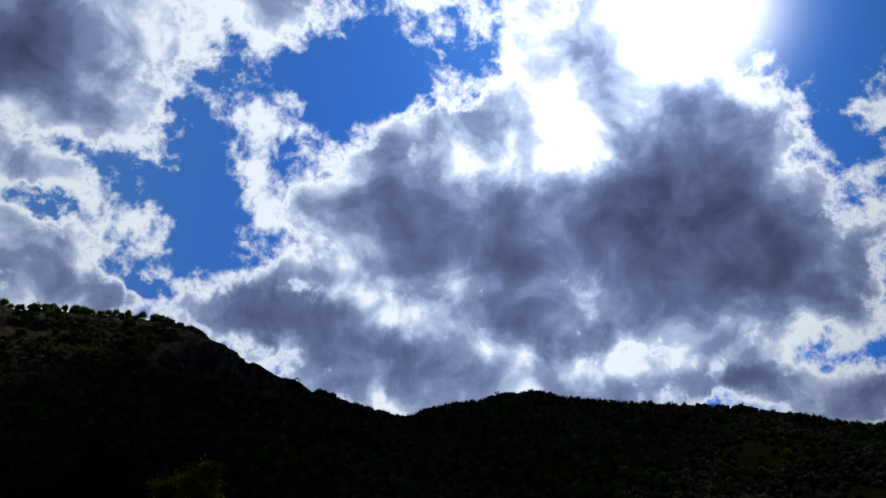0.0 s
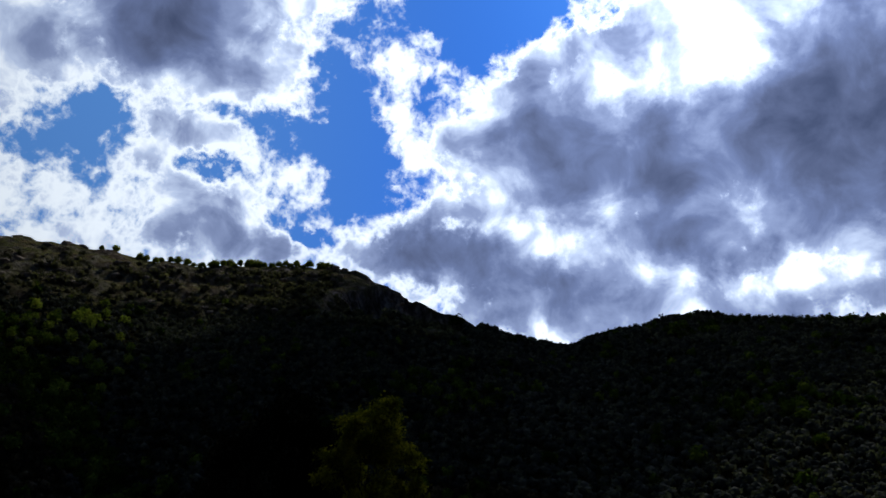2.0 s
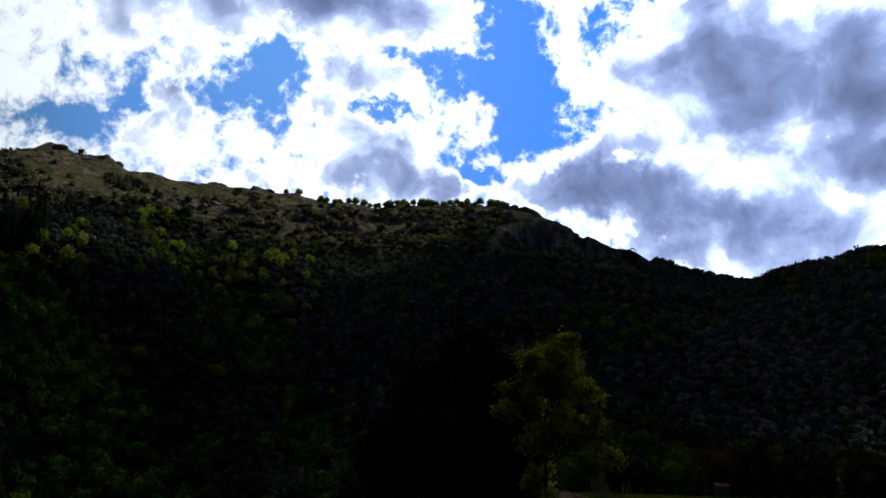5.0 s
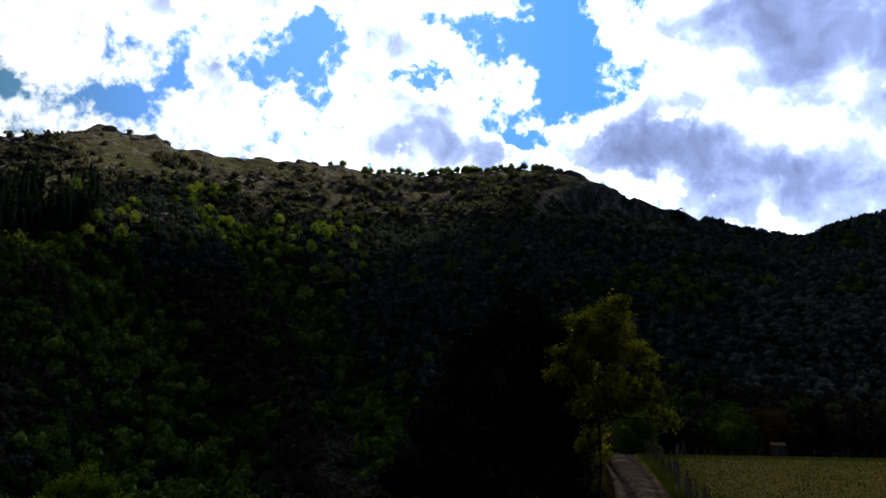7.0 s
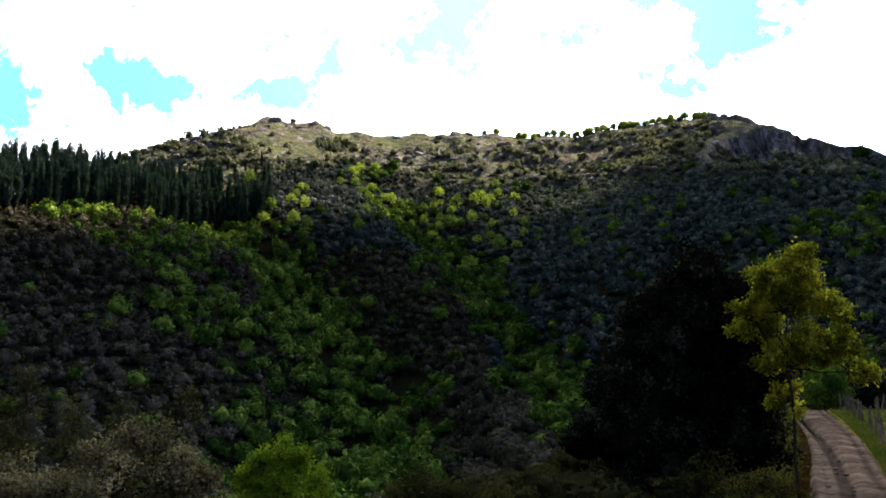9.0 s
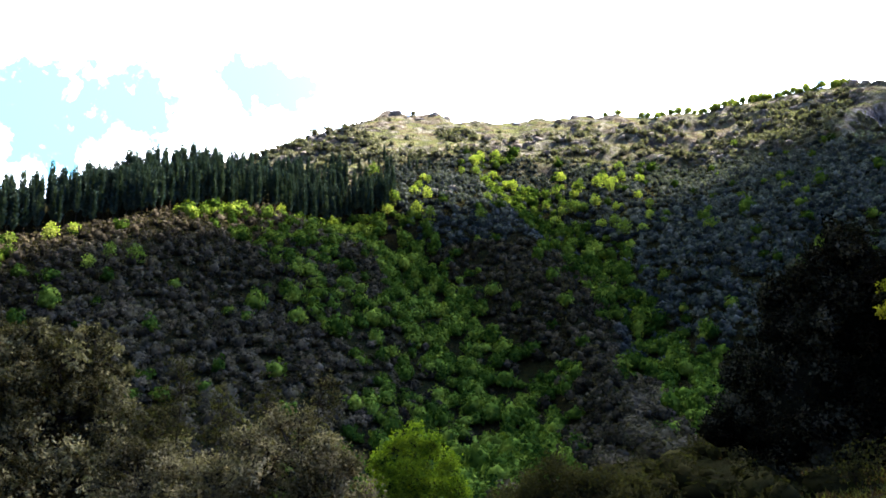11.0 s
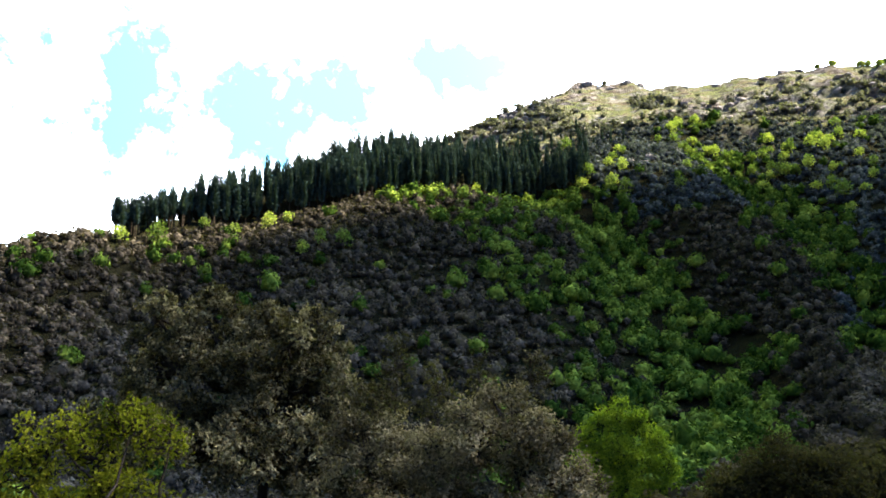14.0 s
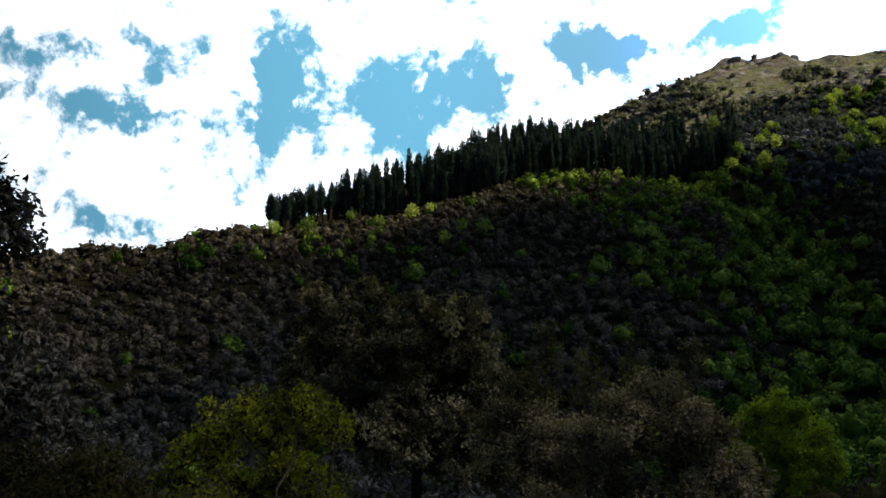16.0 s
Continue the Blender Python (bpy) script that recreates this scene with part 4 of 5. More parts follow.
def hill_trees():
    rng = np.random.default_rng(17)
    lime = [far_tree("leafing_tree", rng, t, w, m, l, "tree", "fresh green trees on the slope", 300, 0.2, 1.0, 0.5)
            for t, w, m, l in ((7.5, 6, LIME_LEAF, "small tree in fresh yellow-green leaf on the sunny slope"), (9, 6.5, YOUNG_LEAF, "round tree in mid-green leaf on the sunny slope"),
                               (6.5, 6, LIME_LEAF, "small tree in fresh yellow-green leaf on the sunny slope"), (8, 5, YOUNG_LEAF, "round tree in mid-green leaf on the sunny slope"))]
    spots = [(45.7, 584), (45.5, 569), (44.3, 576), (49.0, 524), (50.0, 500), (52.1, 505), (52.9, 512), (51.3, 491), (39.4, 520), (38.1, 544), (36.8, 551), (37.8, 521), (35.6, 516), (35.1, 569), (34.0, 535),
             (35.6, 488), (40.5, 529), (48.9, 470), (51.9, 477), (39.3, 550), (42.8, 563), (45.2, 464), (33.8, 480)]
    for a, d in tuple(spots):
        for _ in range(int(rng.integers(1, 4))):
            spots.append((a + rng.normal(0, 0.9), d + rng.normal(0, 14)))
    spots += [(27.4, 620), (59.5, 452), (61.8, 470), (55.8, 470), (78.5, 388), (74.2, 382), (81.5, 372), (72.8, 385), (70.6, 340), (71.8, 336), (69.0, 338), (84, 372), (76.5, 384)]
    set_about(lime, spots, rng)
    # a row along the grassy crest
    row = [far_tree("crest_tree", rng, t, w, m, l, "tree", "row of trees on the crest", 520, 0.08, 0.0, 0.36)
           for t, w, m, l in ((6, 7, YOUNG_LEAF, "green tree in a row along the crest"), (5.5, 7, LIME_LEAF, "pale green tree in a row along the crest"),
                              (6.5, 8, LIME_LEAF, "pale green tree in a row along the crest"))]
    spots = [(19.9, 742), (20.5, 744), (21.6, 744), (22.3, 748), (23.0, 748), (23.8, 750), (24.4, 752), (25.2, 754), (25.9, 754), (26.6, 757), (27.3, 760), (28.4, 762),
             (29.2, 765), (29.8, 766), (30.9, 766), (32.0, 766), (33.0, 766), (35.1, 764), (36.0, 762)]
    spots += [(a + rng.uniform(0.2, 0.5), d) for a, d in spots[:17]]
    spots = [(a, crest_distance(a) + rng.normal(0, 2)) for a, d in spots]
    set_about(row, spots, rng, 0.75, 1.2, 0.5)
    # thin trees and bushes along the saddle and the hill beyond it
    bushes = [far_tree("hilltop_tree", rng, t, w, SCRUB_LEAF, l, "tree", "trees along the far skyline", c, 0.2, g)
              for t, w, l, c, g in ((6, 7, "round dark tree on the skyline", 200, 0), (7.5, 5, "thin half-bare tree on the skyline", 70, 1), (5, 7, "low round bush on the skyline", 160, 0),
                                    (9, 4, "tall thin tree on the skyline", 160, 0))]
    spots = [(7.6, 738), (6.2, 752), (5.5, 757), (4.9, 760), (-0.8, 742), (-2.3, 735), (-3.2, 730)]
    spots += [(float(a), float(np.interp(a, [-29, -20, -12, -4.7], [650, 680, 700, 720]))) for a in np.linspace(-3.9, -28.8, 58) + rng.normal(0, 0.15, 58)]
    set_about(bushes, spots, rng, 0.45, 0.95)


hill_trees()


# ---- rocks on the crest ----
def rock(rng, wide, tall, deep):
    """A weathered outcrop broken along joints: a lump cut by many planes."""
    v, f = ICO2
    v = v * (1 + 0.10 * np.sin(v @ rng.normal(0, 4, (3, 1)) + rng.uniform(0, 6)))
    for _ in range(15):
        way = unit(rng.normal(0, 1, 3) * (1, 1, 0.7))
        over = np.maximum(v @ way - rng.uniform(0.45, 0.85), 0)
        v = v - over[:, None] * way * 0.92
    v = v + rng.normal(0, 0.022, v.shape)
    return mesh_of("rock_outcrop", v * (wide / 2, deep / 2, tall / 2), f, ROCK)


def rocks():
    rng = np.random.default_rng(29)
    shapes = [rock(rng, 10, 6, 8) for _ in range(9)]

    def put(a, d, s, up=1.0, label="weathered grey limestone outcrop on the grassy crest"):
        x, y = polar(a, d)
        ob = tagged(new("rock_outcrop", shapes[int(rng.integers(0, 9))]), label, "rock", "outcrops on the crest")
        ob.matrix_basis = pose(x, y, float(height(x, y)) - s * (0.2 if s < 1.3 else 1.9), rng.uniform(-8, 8), rng.uniform(-8, 8), a + rng.uniform(-25, 25)) @ Matrix.Diagonal((s * 1.15, s, s * up * 1.1, 1))
    for a, d, s, up in ((51.4, 750, 1.25, 0.9), (50.4, 746, 1.2, 0.7), (48.6, 746, 1.28, 1.0), (47.6, 743, 1.2, 0.9), (49.6, 738, 1.5, 0.5), (54.0, 764, 2.0, 0.6), (55.6, 768, 2.0, 0.55), (57.0, 774, 1.6, 0.5),
                        (38.2, 754, 1.9, 1.0), (37.2, 757, 1.2, 0.6), (42.4, 754, 1.7, 0.9), (41.2, 757, 1.1, 0.5), (47.8, 512, 1.5, 0.8), (47.2, 520, 1.2, 0.8), (48.6, 508, 0.9, 0.8), (46.2, 742, 1.6, 0.5), (44.6, 748, 1.3, 0.5)):
        put(a, d, s, up)
    # along the edges of the rock steps
    x, y = scatter(19, 60, 560, 760, 5.0, 33)
    f, strong = riser(x, y)
    at = np.nonzero((f > 0.62) & (f < 0.9) & (strong > 0.5))[0]
    for i in rng.choice(at, min(150, len(at)), replace=False):
        put(float(bearing(x[i], y[i])), float(np.hypot(x[i], y[i])), rng.uniform(0.35, 1.0), rng.uniform(0.6, 1.1))
    # boulders under the cliff
    for _ in range(26):
        a = rng.uniform(9.8, 19)
        put(a, float(np.interp(a, [9.4, 12, 15, 17, 19.5], [706, 700, 694, 662, 646])) + rng.normal(0, 3), rng.uniform(0.3, 0.7), 1.0, "grey limestone boulder under the cliff")


rocks()


# ---- trees and bushes close by ----
def near_tree(name, label, category, az, dist, lobes, leaves, leaf_len, mat, trunk_r=0.12, seed=1, core=0.0, spread=0.8, cluster=0.08, twigs=True, stems=1, group="", clump=1.0, each=12, datum=0.0):
    """A tree or bush: stems, limbs and twigs, and a crown of single leaves in clusters.
    lobes: bearing, height above the datum level, distance offset, half width, half height of each part of the crown."""
    rng = np.random.default_rng(seed)
    x, y = polar(az, dist)
    z = float(height(x, y))
    top = thing(name, x, y, z, label, category, group)
    lobes = [(a, h + datum - z, o, rw, rh) for a, h, o, rw, rh in lobes]
    wood, leaf = Heap(), Heap()
    sizes = np.array([l[3] * l[3] * l[4] for l in lobes]) ** 0.67
    share = sizes / sizes.sum()
    low = min(l[1] - l[4] for l in lobes)
    forks, tones = [], []
    for k in range(stems):
        foot = np.array((rng.normal(0, 0.12 * (stems - 1)), rng.normal(0, 0.12 * (stems - 1)), -0.3))
        fork = np.array((foot[0] * 1.6, foot[1] * 1.6, max(0.25, low + 0.25 * lobes[0][1])))
        wood.add(*tube(bent(foot, fork, 0.05, rng, 6), np.linspace(trunk_r, trunk_r * 0.75, 6), 8))
        forks.append(fork)
    for k, ((la, lz, off, rw, rh), part_of) in enumerate(zip(lobes, share)):
        lx, ly = polar(la, dist + off)
        c = np.array((lx - x, ly - y, lz))
        fork = forks[k % stems]
        limb = Heap()
        limb.add(*tube(bent(fork, c, 0.1 * rw, rng, 6), np.linspace(trunk_r * 0.6, trunk_r * 0.25, 6), 6))
        # boughs, each a clump of leaf clusters with gaps between
        boughs = int(np.clip(12 + 24 * rw * rh, 12, 52))
        dirs = sphere_points(boughs * 2, rng)
        dirs = dirs[dirs[:, 2] > -0.6][:boughs]
        middles = c + dirs * rng.uniform(0.45, 0.95, (len(dirs), 1)) * (rw, rw, rh)
        per = max(2, int(leaves * part_of / len(dirs) / each))
        small = 0.29 * (rw * rw * rh) ** 0.333 * clump
        for mid, way in zip(middles, dirs):
            limb.add(*tube(bent(c + (mid - c) * 0.05, mid, 0.06 * rw, rng, 4), np.linspace(trunk_r * 0.35, trunk_r * 0.12 + 0.003, 4), 5))
            size = small * rng.uniform(0.7, 1.25)
            p = sphere_points(per, rng)
            p = unit(p + way * 0.35 + (0, 0, 0.25))
            tips = mid + p * size * rng.uniform(0.45, 1.1, (per, 1)) * (1, 1, 0.85)
            if twigs:
                for t in tips[:: max(1, per // 5)]:
                    limb.add(*tube(bent(mid, t, 0.02, rng, 3), (trunk_r * 0.1 + 0.003, 0.006, 0.004), 3))
            pts = np.repeat(tips, each, 0) + rng.normal(0, cluster, (per * each, 3))
            out = np.repeat(p, each, 0) + (0, 0, 0.35)
            split = len(pts) // 3
            leaf.add(*leaves_at(pts[:split], out[:split], leaf_len, rng, 0.55, spread))
            leaf.add(*sprays_at(pts[split:], out[split:], leaf_len, rng, 0.6, 0.6))
            tones.append(np.full(per * each * 4, rng.uniform(-0.9, 0.9)))
        part("limb", limb.mesh("limb", BARK, True), top)
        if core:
            # added lump fills the crown; its inner shade is put into the darkest tone
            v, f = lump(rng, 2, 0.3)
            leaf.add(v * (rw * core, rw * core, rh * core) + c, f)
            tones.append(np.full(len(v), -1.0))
    part("trunk", wood.mesh("trunk", BARK, True), top)
    crown = leaf.mesh("crown", mat)
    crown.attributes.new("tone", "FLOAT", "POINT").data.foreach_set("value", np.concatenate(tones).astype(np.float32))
    part("crown", crown, top)
    return top


def near_plants():
    near_tree("holm_oak", "broad evergreen oak with dull grey-green leaves below the viewpoint", "tree", 73.5, 16.0,
              ((80.7, 3.9, 0, 0.4, 0.7), (79.4, 3.0, 0, 0.8, 0.9), (77.6, 3.9, 0, 0.5, 0.65), (76.0, 3.2, 0.2, 0.9, 0.9), (74.4, 3.85, 0, 0.5, 0.65), (73.0, 3.0, -0.3, 1.1, 1.0), (70.4, 3.6, 0.1, 0.45, 0.7),
               (70.5, 2.6, 0, 0.9, 0.9), (68.2, 2.2, 0, 0.8, 0.8), (66.3, 1.9, 0.2, 0.7, 0.7), (78.5, 1.8, -0.4, 1.3, 0.9), (74.0, 1.6, -0.6, 1.5, 1.0), (69.5, 1.2, -0.4, 1.3, 0.9), (82.3, 1.9, 0.4, 0.7, 0.9)), 76000, 0.082, NEAR_OAK, 0.11, 101, 0.0, cluster=0.055, datum=-1.06)
    near_tree("grey_bush", "grey-leaved bush with bare twigs showing through", "bush", 58.5, 11.0,
              ((62.5, 0.95, 0.0, 0.6, 0.6), (59.8, 1.1, 0.0, 0.6, 0.65), (57.2, 1.15, 0.0, 0.65, 0.75), (55.0, 0.75, 0.1, 0.55, 0.65), (53.4, 0.4, 0.1, 0.45, 0.5), (60.5, 0.3, -0.3, 0.9, 0.6)),
              30000, 0.052, GREY_LEAF, 0.05, 102, 0.0, cluster=0.05, stems=2, datum=-0.28)
    near_tree("grey_bush", "grey-leaved bush beside the evergreen oak", "bush", 64.5, 12.5,
              ((67.0, 1.1, 0.0, 0.7, 0.6), (64.5, 1.0, 0.0, 0.7, 0.6), (62.2, 0.9, 0.3, 0.6, 0.5), (65.5, 0.4, -0.2, 0.9, 0.5)), 22000, 0.052, GREY_LEAF, 0.05, 103, 0.0, cluster=0.05, stems=2, datum=-0.48)
    near_tree("yellow_bush", "low bush in young yellow-green leaf", "bush", 82.0, 5.8,
              ((84.6, 1.42, 0, 0.22, 0.2), (80.8, 1.46, 0, 0.2, 0.19), (82.6, 1.3, 0.05, 0.2, 0.2), (78.6, 1.38, 0, 0.16, 0.18), (86.6, 1.25, 0, 0.2, 0.2), (87.8, 1.1, 0, 0.18, 0.2), (84.0, 1.0, 0.1, 0.3, 0.25),
               (80.5, 1.0, 0.05, 0.28, 0.25), (82.0, 0.7, 0, 0.35, 0.25), (86.0, 0.75, 0, 0.3, 0.25)),
              13000, 0.029, YELLOW_LEAF, 0.02, 104, 0.0, 0.9, 0.035, True, 3, clump=1.0, datum=-0.13)
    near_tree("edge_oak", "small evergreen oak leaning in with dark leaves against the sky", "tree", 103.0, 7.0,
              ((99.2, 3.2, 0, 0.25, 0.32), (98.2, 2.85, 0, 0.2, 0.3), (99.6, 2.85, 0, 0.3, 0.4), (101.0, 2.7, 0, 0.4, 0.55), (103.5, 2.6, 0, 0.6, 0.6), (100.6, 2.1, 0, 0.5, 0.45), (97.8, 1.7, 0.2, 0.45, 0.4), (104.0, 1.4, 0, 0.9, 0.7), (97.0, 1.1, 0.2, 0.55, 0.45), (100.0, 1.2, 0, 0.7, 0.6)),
              15000, 0.066, BACKLIT_LEAF, 0.04, 105, 0.0, 0.9, 0.045, datum=-0.28)
    near_tree("brown_bush", "brownish evergreen scrub at the edge of the slope", "bush", 93.0, 6.4,
              ((96.5, 0.75, 0.0, 0.6, 0.5), (93.2, 0.7, 0.0, 0.45, 0.6), (90.5, 0.5, 0.1, 0.4, 0.5), (88.0, 0.45, 0.3, 0.4, 0.45), (98.5, 0.4, -0.2, 0.6, 0.5)), 20000, 0.045, SCRUB_LEAF, 0.03, 106, 0.0, stems=2,
              cluster=0.05, datum=-0.2)
    for az, dist, lz, s in ((59.6, 12.4, 1.9, 1), (62.3, 13.2, 1.9, 2), (56.3, 13.0, 2.1, 3), (65.0, 14.0, 2.3, 4)):
        near_tree("sapling", "slender sapling with sparse green leaves", "sapling", az, dist,
                  ((az, lz, 0, 0.28, 0.6), (az + 0.6, lz - 0.6, 0, 0.35, 0.5)), 750, 0.06, SCRUB_LEAF if s != 3 else NEAR_OAK, 0.02, 110 + s, group="saplings among the bushes", datum=-0.4)
    near_tree("olive_bush", "dull olive bush on the slope below", "bush", 39.5, 15.0,
              ((42.5, 0.35, 0, 0.7, 0.5), (40.0, 0.6, 0, 0.7, 0.6), (37.5, 0.45, 0, 0.7, 0.6), (35.5, 0.2, 0, 0.5, 0.5)), 24000, 0.065, SCRUB_LEAF, 0.04, 120, 0.0, stems=2, datum=-0.5)
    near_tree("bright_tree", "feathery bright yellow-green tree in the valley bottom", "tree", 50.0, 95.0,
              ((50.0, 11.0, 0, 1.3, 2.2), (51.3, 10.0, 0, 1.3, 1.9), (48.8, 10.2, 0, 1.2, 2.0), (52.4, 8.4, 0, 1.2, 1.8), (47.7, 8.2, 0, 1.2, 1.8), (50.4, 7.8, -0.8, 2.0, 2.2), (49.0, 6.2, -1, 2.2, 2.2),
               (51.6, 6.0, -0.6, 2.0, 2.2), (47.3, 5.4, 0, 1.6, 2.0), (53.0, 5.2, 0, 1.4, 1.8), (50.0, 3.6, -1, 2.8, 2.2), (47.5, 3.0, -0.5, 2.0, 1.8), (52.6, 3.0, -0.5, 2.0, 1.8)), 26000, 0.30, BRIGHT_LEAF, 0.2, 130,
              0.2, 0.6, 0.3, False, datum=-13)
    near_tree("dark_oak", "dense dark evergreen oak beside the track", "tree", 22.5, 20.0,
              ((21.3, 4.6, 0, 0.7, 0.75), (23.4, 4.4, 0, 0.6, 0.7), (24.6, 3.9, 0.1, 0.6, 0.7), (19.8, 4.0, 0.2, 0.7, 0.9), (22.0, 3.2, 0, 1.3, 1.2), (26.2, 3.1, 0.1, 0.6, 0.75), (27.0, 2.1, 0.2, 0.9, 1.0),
               (24.5, 1.6, -0.3, 1.6, 1.3), (20.5, 2.0, 0, 1.2, 1.3), (28.3, 1.1, 0.2, 0.8, 0.9), (21.0, 0.9, -0.2, 1.3, 0.9), (26.5, 0.8, 0, 1.2, 0.8), (18.6, 2.6, 0.3, 0.6, 0.9), (26.4, 3.9, 0.1, 0.35, 0.5), (28.7, 2.3, 0.2, 0.4, 0.6), (22.4, 5.1, 0, 0.35, 0.4), (30.0, 0.9, 0.3, 0.5, 0.6)), 64000, 0.105, BACKLIT_LEAF, 0.14, 140, 0.6, datum=0.1)
    near_tree("field_maple", "slim tree in yellow-green spring leaf at the track's edge", "tree", 17.0, 18.0,
              ((17.6, 4.3, 0.1, 0.45, 0.65), (15.6, 4.45, 0, 0.45, 0.65), (16.8, 3.7, 0, 0.7, 0.7), (14.5, 3.75, 0, 0.4, 0.6), (15.6, 2.95, 0, 0.6, 0.6), (13.9, 2.9, 0, 0.35, 0.5), (12.7, 2.4, 0, 0.3, 0.22),
               (17.2, 2.8, 0.2, 0.5, 0.6), (18.6, 3.5, 0.2, 0.5, 0.7), (17.2, 1.9, 0.2, 0.35, 0.4)), 22000, 0.075, MAPLE_LEAF, 0.034, 141, 0.0, 0.9, 0.06, clump=0.75)
    near_tree("bramble", "straggling bramble with pale leaves under the dark oak", "bramble", 20.5, 15.5,
              ((21.5, 0.6, 0, 0.35, 0.5), (23.2, 0.5, 0, 0.3, 0.45), (19.6, 0.45, 0, 0.4, 0.4), (18.4, 0.3, 0, 0.35, 0.3)), 900, 0.06, SCRUB_LEAF, 0.012, 142, 0.0, 0.9, 0.08, True, 3)
    rng = np.random.default_rng(50)
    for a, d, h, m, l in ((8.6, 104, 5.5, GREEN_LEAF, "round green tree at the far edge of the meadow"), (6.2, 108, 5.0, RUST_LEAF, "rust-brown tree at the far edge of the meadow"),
                          (11.0, 102, 3.5, BACKLIT_LEAF, "dark hedge tree at the far edge of the meadow"), (3.5, 110, 5.0, BACKLIT_LEAF, "dark hedge tree at the far edge of the meadow"),
                          (0.5, 112, 5.5, BACKLIT_LEAF, "dark hedge tree at the far edge of the meadow"), (-3, 112, 5, BACKLIT_LEAF, "dark hedge tree at the far edge of the meadow"),
                          (14.5, 88, 4.0, GREEN_LEAF, "green hedge tree beyond the track's crest"), (13.0, 100, 4.5, BACKLIT_LEAF, "dark hedge tree at the far edge of the meadow")):
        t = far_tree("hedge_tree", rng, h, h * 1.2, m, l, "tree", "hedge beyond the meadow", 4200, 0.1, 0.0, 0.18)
        x, y = polar(a, d)
        t.location = (x, y, float(height(x, y)))


near_plants()


def scrub():
    """Low bushes that clothe the slope below the viewpoint."""
    x, y = scatter(19, 112, 7.5, 40, 1.6, 61)
    s, left = along(x, y)
    d = np.hypot(x, y)
    rng = np.random.default_rng(62)
    keep = (left > 3.2) & ((d > 11) | (left > 6))
    x, y, d = x[keep], y[keep], d[keep]
    size = rng.uniform(0.3, 0.7, len(x)) * (0.6 + 0.6 * smooth(8, 30, d))
    kinds = [crown_kind(rng, 230, 1, 0.9, 0.27, 0.5, 0.72) for _ in range(5)]
    plant_wood("slope_scrub", kinds, x, y, size, SCRUB_LEAF, "low dark scrub covering the slope below the track", 0.3)


scrub()


# ---- track, fences and grass ----
def beside(s, left):
    left = left + 1.0 * smooth(26, 50, s)
    return PX * s - PY * left, PY * s + PX * left


def build_track():
    """A rutted earth track that climbs away from the viewpoint."""
    s = np.concatenate([np.linspace(-8, 14, 45), np.linspace(14.2, 54, 240)])
    across = np.linspace(-0.88, 0.88, 37)
    S, A = np.meshgrid(s, across, indexing="ij")
    A = A + 0.22 * fbm(S, S * 0 + 3, 7, 2, 61) + 0.12 * fbm(S, A * 3, 1.3, 2, 62) * np.abs(A)
    x, y = beside(S, A - 0.22 * smooth(26, 15, S) + 0.3 * smooth(30, 45, S))
    rut = -0.055 * (np.exp(-((A - 0.5) / 0.18) ** 2) + np.exp(-((A + 0.55) / 0.2) ** 2))
    gully = -0.13 * np.exp(-((A - 0.3 - 0.2 * np.sin(S * 0.21)) / 0.15) ** 2) * smooth(16, 22, S)
    edge = -0.22 * smooth(0.72, 0.95, np.abs(A))
    z = height(x, y) + 0.17 + rut + gully + edge + 0.014 * fbm(x, y, 0.6, 3, 63)
    n, m = S.shape
    i, j = np.meshgrid(np.arange(n - 1), np.arange(m - 1), indexing="ij")
    quads = np.stack([i * m + j, i * m + j + 1, (i + 1) * m + j + 1, (i + 1) * m + j], -1).reshape(-1, 4)
    me = mesh_of("track", np.stack([x, y, z], -1).reshape(-1, 3), quads[:, ::-1], EARTH, True)
    worn = np.clip(1.0 * np.exp(-((A - 0.35 - 0.2 * np.sin(S * 0.21)) / 0.17) ** 2) * smooth(14, 19, S) + 0.55 * np.exp(-((A + 0.55) / 0.16) ** 2), 0, 1)
    me.attributes.new("rut", "FLOAT", "POINT").data.foreach_set("value", worn.reshape(-1).astype(np.float32))
    tagged(new("track", me), "rutted stony earth track climbing beside the fence", "track", kind="structure")


def build_stones():
    """Loose stones on the track."""
    rng = np.random.default_rng(64)
    heap = Heap()
    for _ in range(260):
        s, a = 12 + 36 * rng.uniform(0, 1) ** 1.3, rng.normal(0, 0.5)
        if abs(a) > 0.95:
            continue
        x, y = beside(s, a)
        v, f = lump(rng, 0, 0.5)
        r = rng.uniform(0.015, 0.06)
        heap.add(v * (r * 1.3, r, r * 0.7) + (x, y, float(height(x, y)) + 0.12), f)
    tagged(new("track_stones", heap.mesh("track_stones", STONE)), "loose pale stones scattered on the earth track", "stones", kind="stuff")


def build_litter():
    """Fallen leaves and dry bracken on the bank between track and oak."""
    rng = np.random.default_rng(65)
    n = 16000
    s, a = rng.uniform(11, 45, n), 0.85 + rng.exponential(0.7, n)
    x, y = beside(s, a)
    root = np.stack([x, y, height(x, y) + 0.03], -1)
    v, f = leaves_at(root, np.tile((0.0, 0.0, 0.4), (n, 1)), 0.11, rng, 0.6, 0.9)
    tagged(new("leaf_litter", mesh_of("leaf_litter", v, f, LITTER)), "dry rust-brown leaves and bracken on the bank", "leaf litter", kind="stuff")


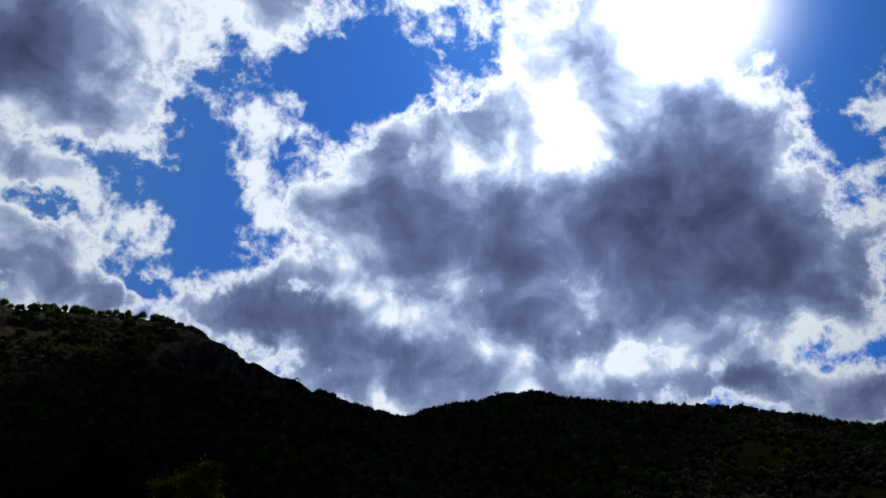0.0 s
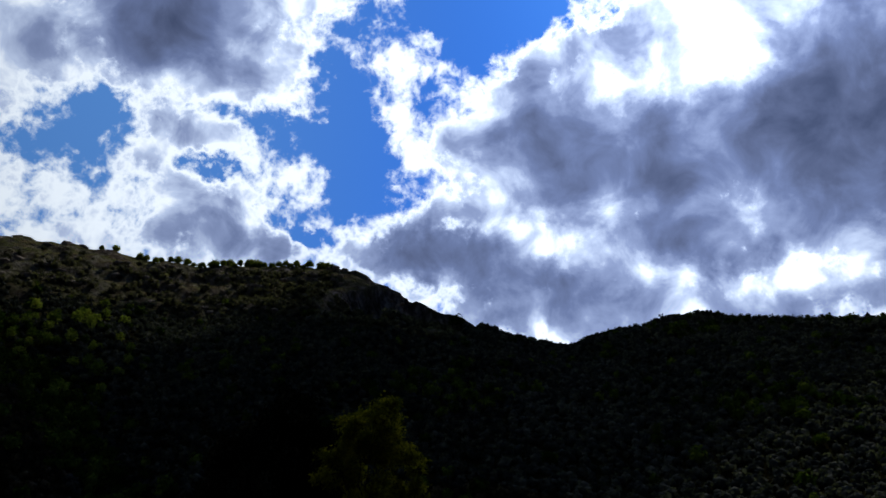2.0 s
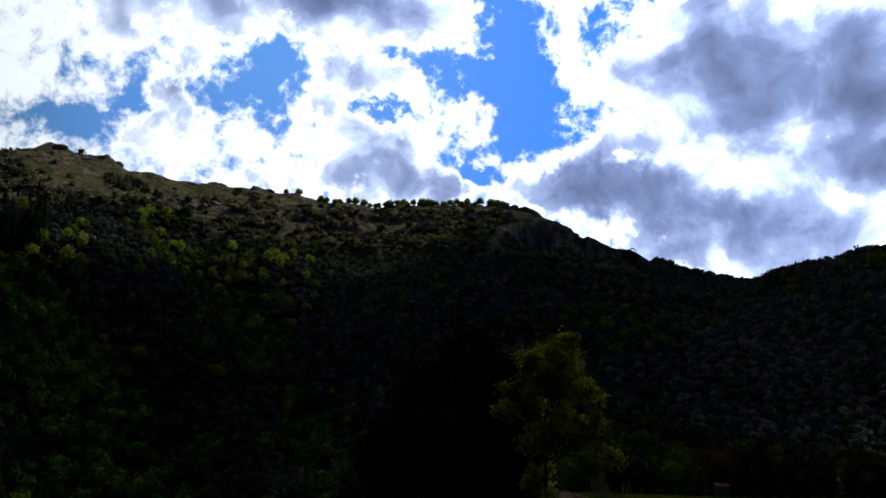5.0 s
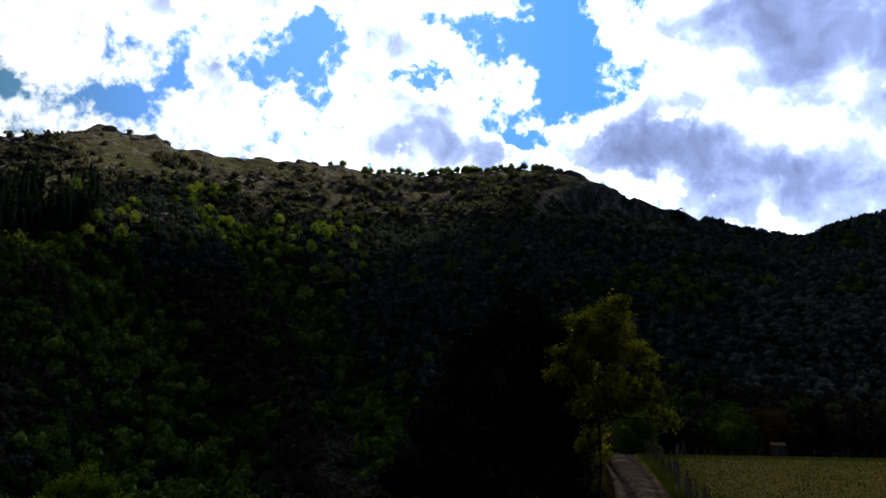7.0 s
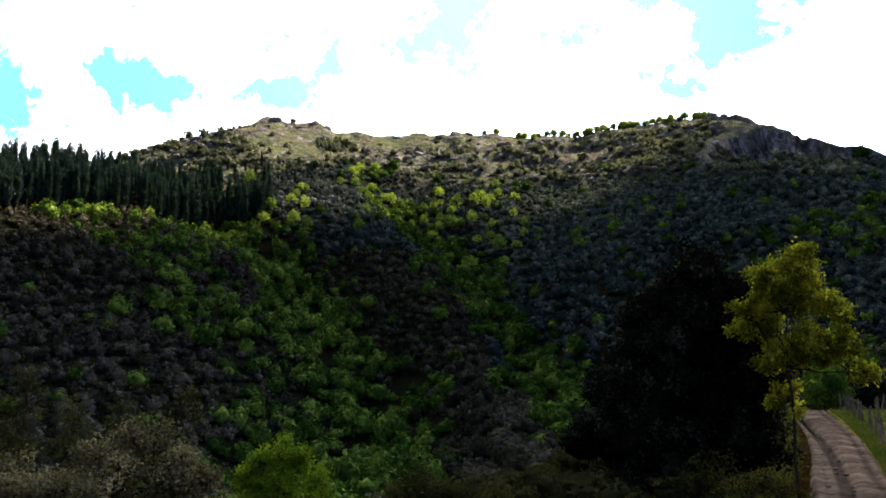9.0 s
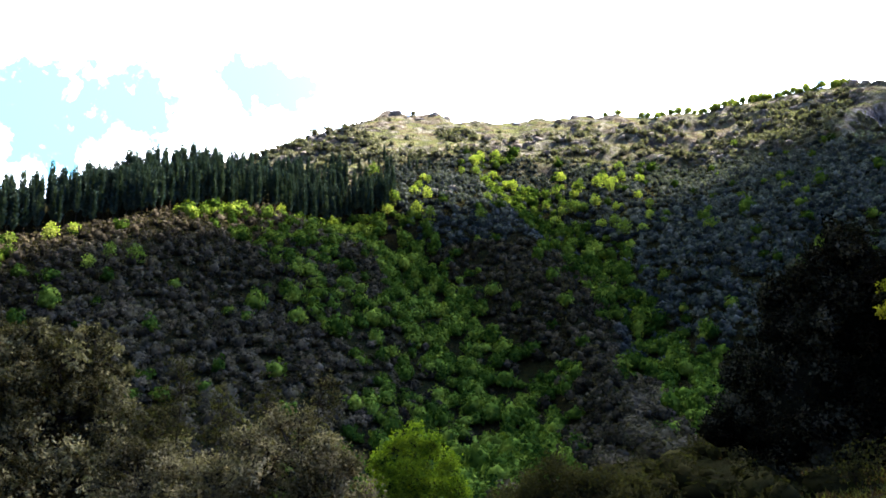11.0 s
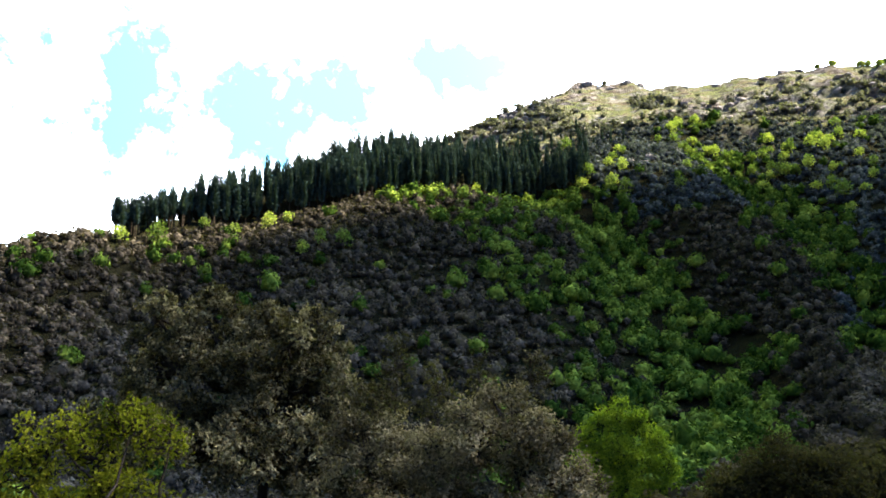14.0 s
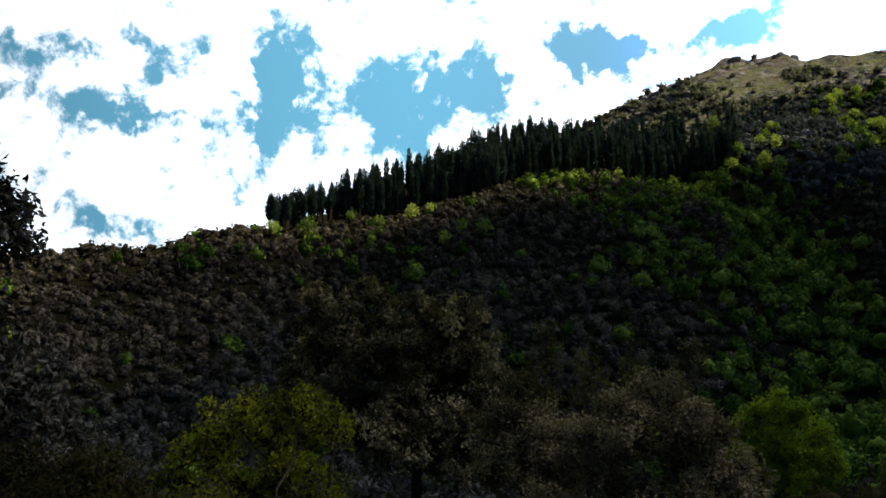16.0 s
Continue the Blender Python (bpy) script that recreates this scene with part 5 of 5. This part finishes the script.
def post_mesh(rng, tall, thick):
    line = bent((0, 0, -0.4), (rng.normal(0, 0.05), rng.normal(0, 0.05), tall), 0.012, rng, 5)
    v, f = tube(line, thick * rng.uniform(0.85, 1.1, 5) * (1, 1, 1, 0.95, 0.7), 7)
    cap = np.arange(7)[None] + len(v) - 7
    fan = np.stack([np.full(5, cap[0, 0]), cap[0, 1:6], cap[0, 2:7]], -1)
    return mesh_of("post", v, [f, fan], WEATHERED)


def build_fence(name, label, line, posts, wires, seed):
    """Rough stakes with strands of wire between them; line: plan points."""
    rng = np.random.default_rng(seed)
    top = thing(name, *line[0], float(height(*line[0])), label, "fence")
    base = np.array(top.location)
    shapes = [post_mesh(rng, t, k) for t, k in ((0.95, 0.042), (0.85, 0.046), (1.02, 0.04), (0.9, 0.05))]
    ends = np.array(line)
    run = np.concatenate([[0], np.cumsum(np.hypot(*np.diff(ends, axis=0).T))])
    at = np.linspace(0, run[-1], posts) + rng.normal(0, 0.15, posts)
    px, py = np.interp(at, run, ends[:, 0]), np.interp(at, run, ends[:, 1])
    pz = height(px, py)
    for x, y, z in zip(px, py, pz):
        ob = part("post", shapes[int(rng.integers(0, 4))], top)
        ob.matrix_basis = pose(x - base[0], y - base[1], z - base[2], rng.normal(0, 5), rng.normal(0, 5), rng.uniform(0, 360))
    for h in wires:
        pts = np.stack([px, py, pz + h], -1) - base
        v, f = tube(pts, np.full(len(pts), 0.004), 4)
        part("wire", mesh_of("wire", v, f, WIRE), top, "thin rusty fence wire")
    return top


def build_fences():
    build_fence("fence", "weathered stake and wire fence along the track", [beside(7.8, -0.95), beside(10.5, -1.0), beside(22, -1.5), beside(35, -1.55), beside(50, -1.35)], 28, (0.28, 0.52, 0.76), 71)
    far = [polar(a, d) for a, d in ((11.6, 52), (11.8, 76), (9, 90), (3, 97), (-4, 98), (-16, 96))]
    build_fence("field_fence", "grey stake fence round the meadow's far edge", far, 26, (0.5, 0.95), 72)


def box(heap, size, m):
    """A bevelled beam or slab of the given size, at the pose m."""
    bm = bmesh.new()
    bmesh.ops.create_cube(bm, size=1.0, matrix=Matrix.Diagonal((*size, 1)))
    bmesh.ops.bevel(bm, geom=bm.edges[:], offset=min(size) * 0.12, segments=1, affect="EDGES")
    bmesh.ops.triangulate(bm, faces=bm.faces[:])
    bm.verts.index_update()
    heap.add(np.array([(m @ v.co)[:] for v in bm.verts]), np.array([[v.index for v in f.verts] for f in bm.faces]))
    bm.free()


def build_gate():
    """A rusty tube gate into the meadow."""
    a, b = np.array(beside(8.4, -1.25)), np.array(beside(7.2, -4.0))
    z = float(height(*a))
    top = thing("field_gate", *a, z, "rusty tubular steel gate into the meadow", "gate")
    across = np.array((*(b - a), 0.0))
    for name, p, q in (("top_rail", (0, 1.1), (1, 1.1)), ("middle_rail", (0, 0.65), (1, 0.65)), ("bottom_rail", (0, 0.25), (1, 0.25)), ("upright", (0, 0.0), (0, 1.12)), ("upright", (1, 0.0), (1, 1.12)), ("brace", (0, 0.27), (1, 1.08))):
        v, f = tube([across * p[0] + (0, 0, p[1]), (across * p[0] + across * q[0]) / 2 + (0, 0, (p[1] + q[1]) / 2), across * q[0] + (0, 0, q[1])], (0.022, 0.022, 0.022), 8)
        part(name, mesh_of(name, v, f, WIRE, True), top)


def build_shed():
    """A small hut among the hedge trees."""
    x, y = polar(5.6, 103)
    top = thing("shed", x, y, float(height(x, y)), "small shed with a pale gable among the hedge trees", "shed")
    top.rotation_euler = (0, 0, radians(25))
    wall, roof = Heap(), Heap()
    box(wall, (1.5, 1.2, 1.4), pose(0, 0, 0.6))
    part("wall", wall.mesh("wall", PLASTER), top, "pale plastered wall")
    for side in (-1, 1):
        box(roof, (1.7, 0.8, 0.06), pose(0, side * 0.34, 1.42, side * -28))
    part("roof", roof.mesh("roof", TILE), top, "brown tiled roof")


def build_house():
    """A farmhouse of which only the tiled roof's edge comes into view."""
    x, y = polar(-36.5, 62)
    top = thing("farmhouse", x, y, float(height(x, y)), "stone farmhouse with a brown tiled roof in shade", "house")
    top.rotation_euler = (0, 0, radians(-36.5))
    wall = Heap()
    box(wall, (9.0, 8.0, 8.4), pose(0, 0, 4.0))
    part("wall", wall.mesh("wall", PLASTER), top, "shaded plaster wall")
    for side in (-1, 1):
        slab = Heap()
        box(slab, (5.4, 8.8, 0.16), pose(side * 2.45, 0, 8.9, 0, side * 23, 0))
        part("roof", slab.mesh("roof", TILE), top, "brown clay tiled roof slope")
    edge = Heap()
    box(edge, (5.4, 0.14, 0.2), pose(-2.45, -4.45, 8.93, 0, -23, 0))
    part("verge_board", edge.mesh("verge_board", WEATHERED), top, "pale weathered verge board")


def build_grass():
    """Tufts over the meadow and the verges."""
    rng = np.random.default_rng(81)
    s = 14 * (100 / 14) ** rng.uniform(0, 1, 95000)
    left = np.where(rng.uniform(0, 1, len(s)) < 0.3, -0.92 - rng.exponential(0.55, len(s)), -1.5 - rng.uniform(0, 1, len(s)) * s * 0.75)
    bank = rng.uniform(0, 1, len(s)) < 0.14
    left = np.where(bank, 1.1 + rng.exponential(0.8, len(s)), left)
    x, y = beside(s, left)
    z = height(x, y)
    root = np.stack([x, y, z - 0.02], -1)
    way = np.stack([rng.normal(0, 0.5, len(s)), rng.normal(0, 0.5, len(s)), np.ones(len(s))], -1)
    grow = 0.05 + 0.08 * rng.uniform(0, 1, len(s)) * (1 + 2 * bank) + 0.0008 * s
    side = unit(np.cross(way, rng.normal(0, 1, (len(s), 3)))) * (0.008 + 0.0005 * s)[:, None]
    tip = root + unit(way) * grow[:, None]
    v = np.stack([root - side, root + side, tip], 1).reshape(-1, 3)
    me = mesh_of("meadow_grass", v, np.arange(len(v)).reshape(-1, 3), TURF_BLADE)
    tagged(new("meadow_grass", me), "short rough meadow grass, green and straw-coloured", "grass", kind="stuff")


STONE = rough_surface("track_stone", ((0.2, (0.035, 0.024, 0.016)), (0.8, (0.12, 0.088, 0.062))), 6.0, 0.4)
LITTER = foliage("dry_leaf", (0.02, 0.011, 0.004), (0.05, 0.026, 0.008), (0.10, 0.058, 0.02), 0.9, 0.05, 0.15)
PLASTER = rough_surface("old_plaster", ((0.2, (0.045, 0.0378, 0.0275)), (0.6, (0.075, 0.066, 0.051)), (0.9, (0.093, 0.084, 0.069))), 0.9, 0.2)
TILE = rough_surface("clay_tile", ((0.2, (0.05, 0.025, 0.016)), (0.6, (0.12, 0.06, 0.035)), (0.9, (0.20, 0.11, 0.07))), 1.5, 0.5)
TURF_BLADE = foliage("turf_blade", (0.04, 0.058, 0.009), (0.095, 0.09, 0.018), (0.165, 0.12, 0.032), 0.25, 0.05, 0.2)
build_track()
build_stones()
build_litter()
build_fences()
build_gate()
build_shed()
build_house()
build_grass()
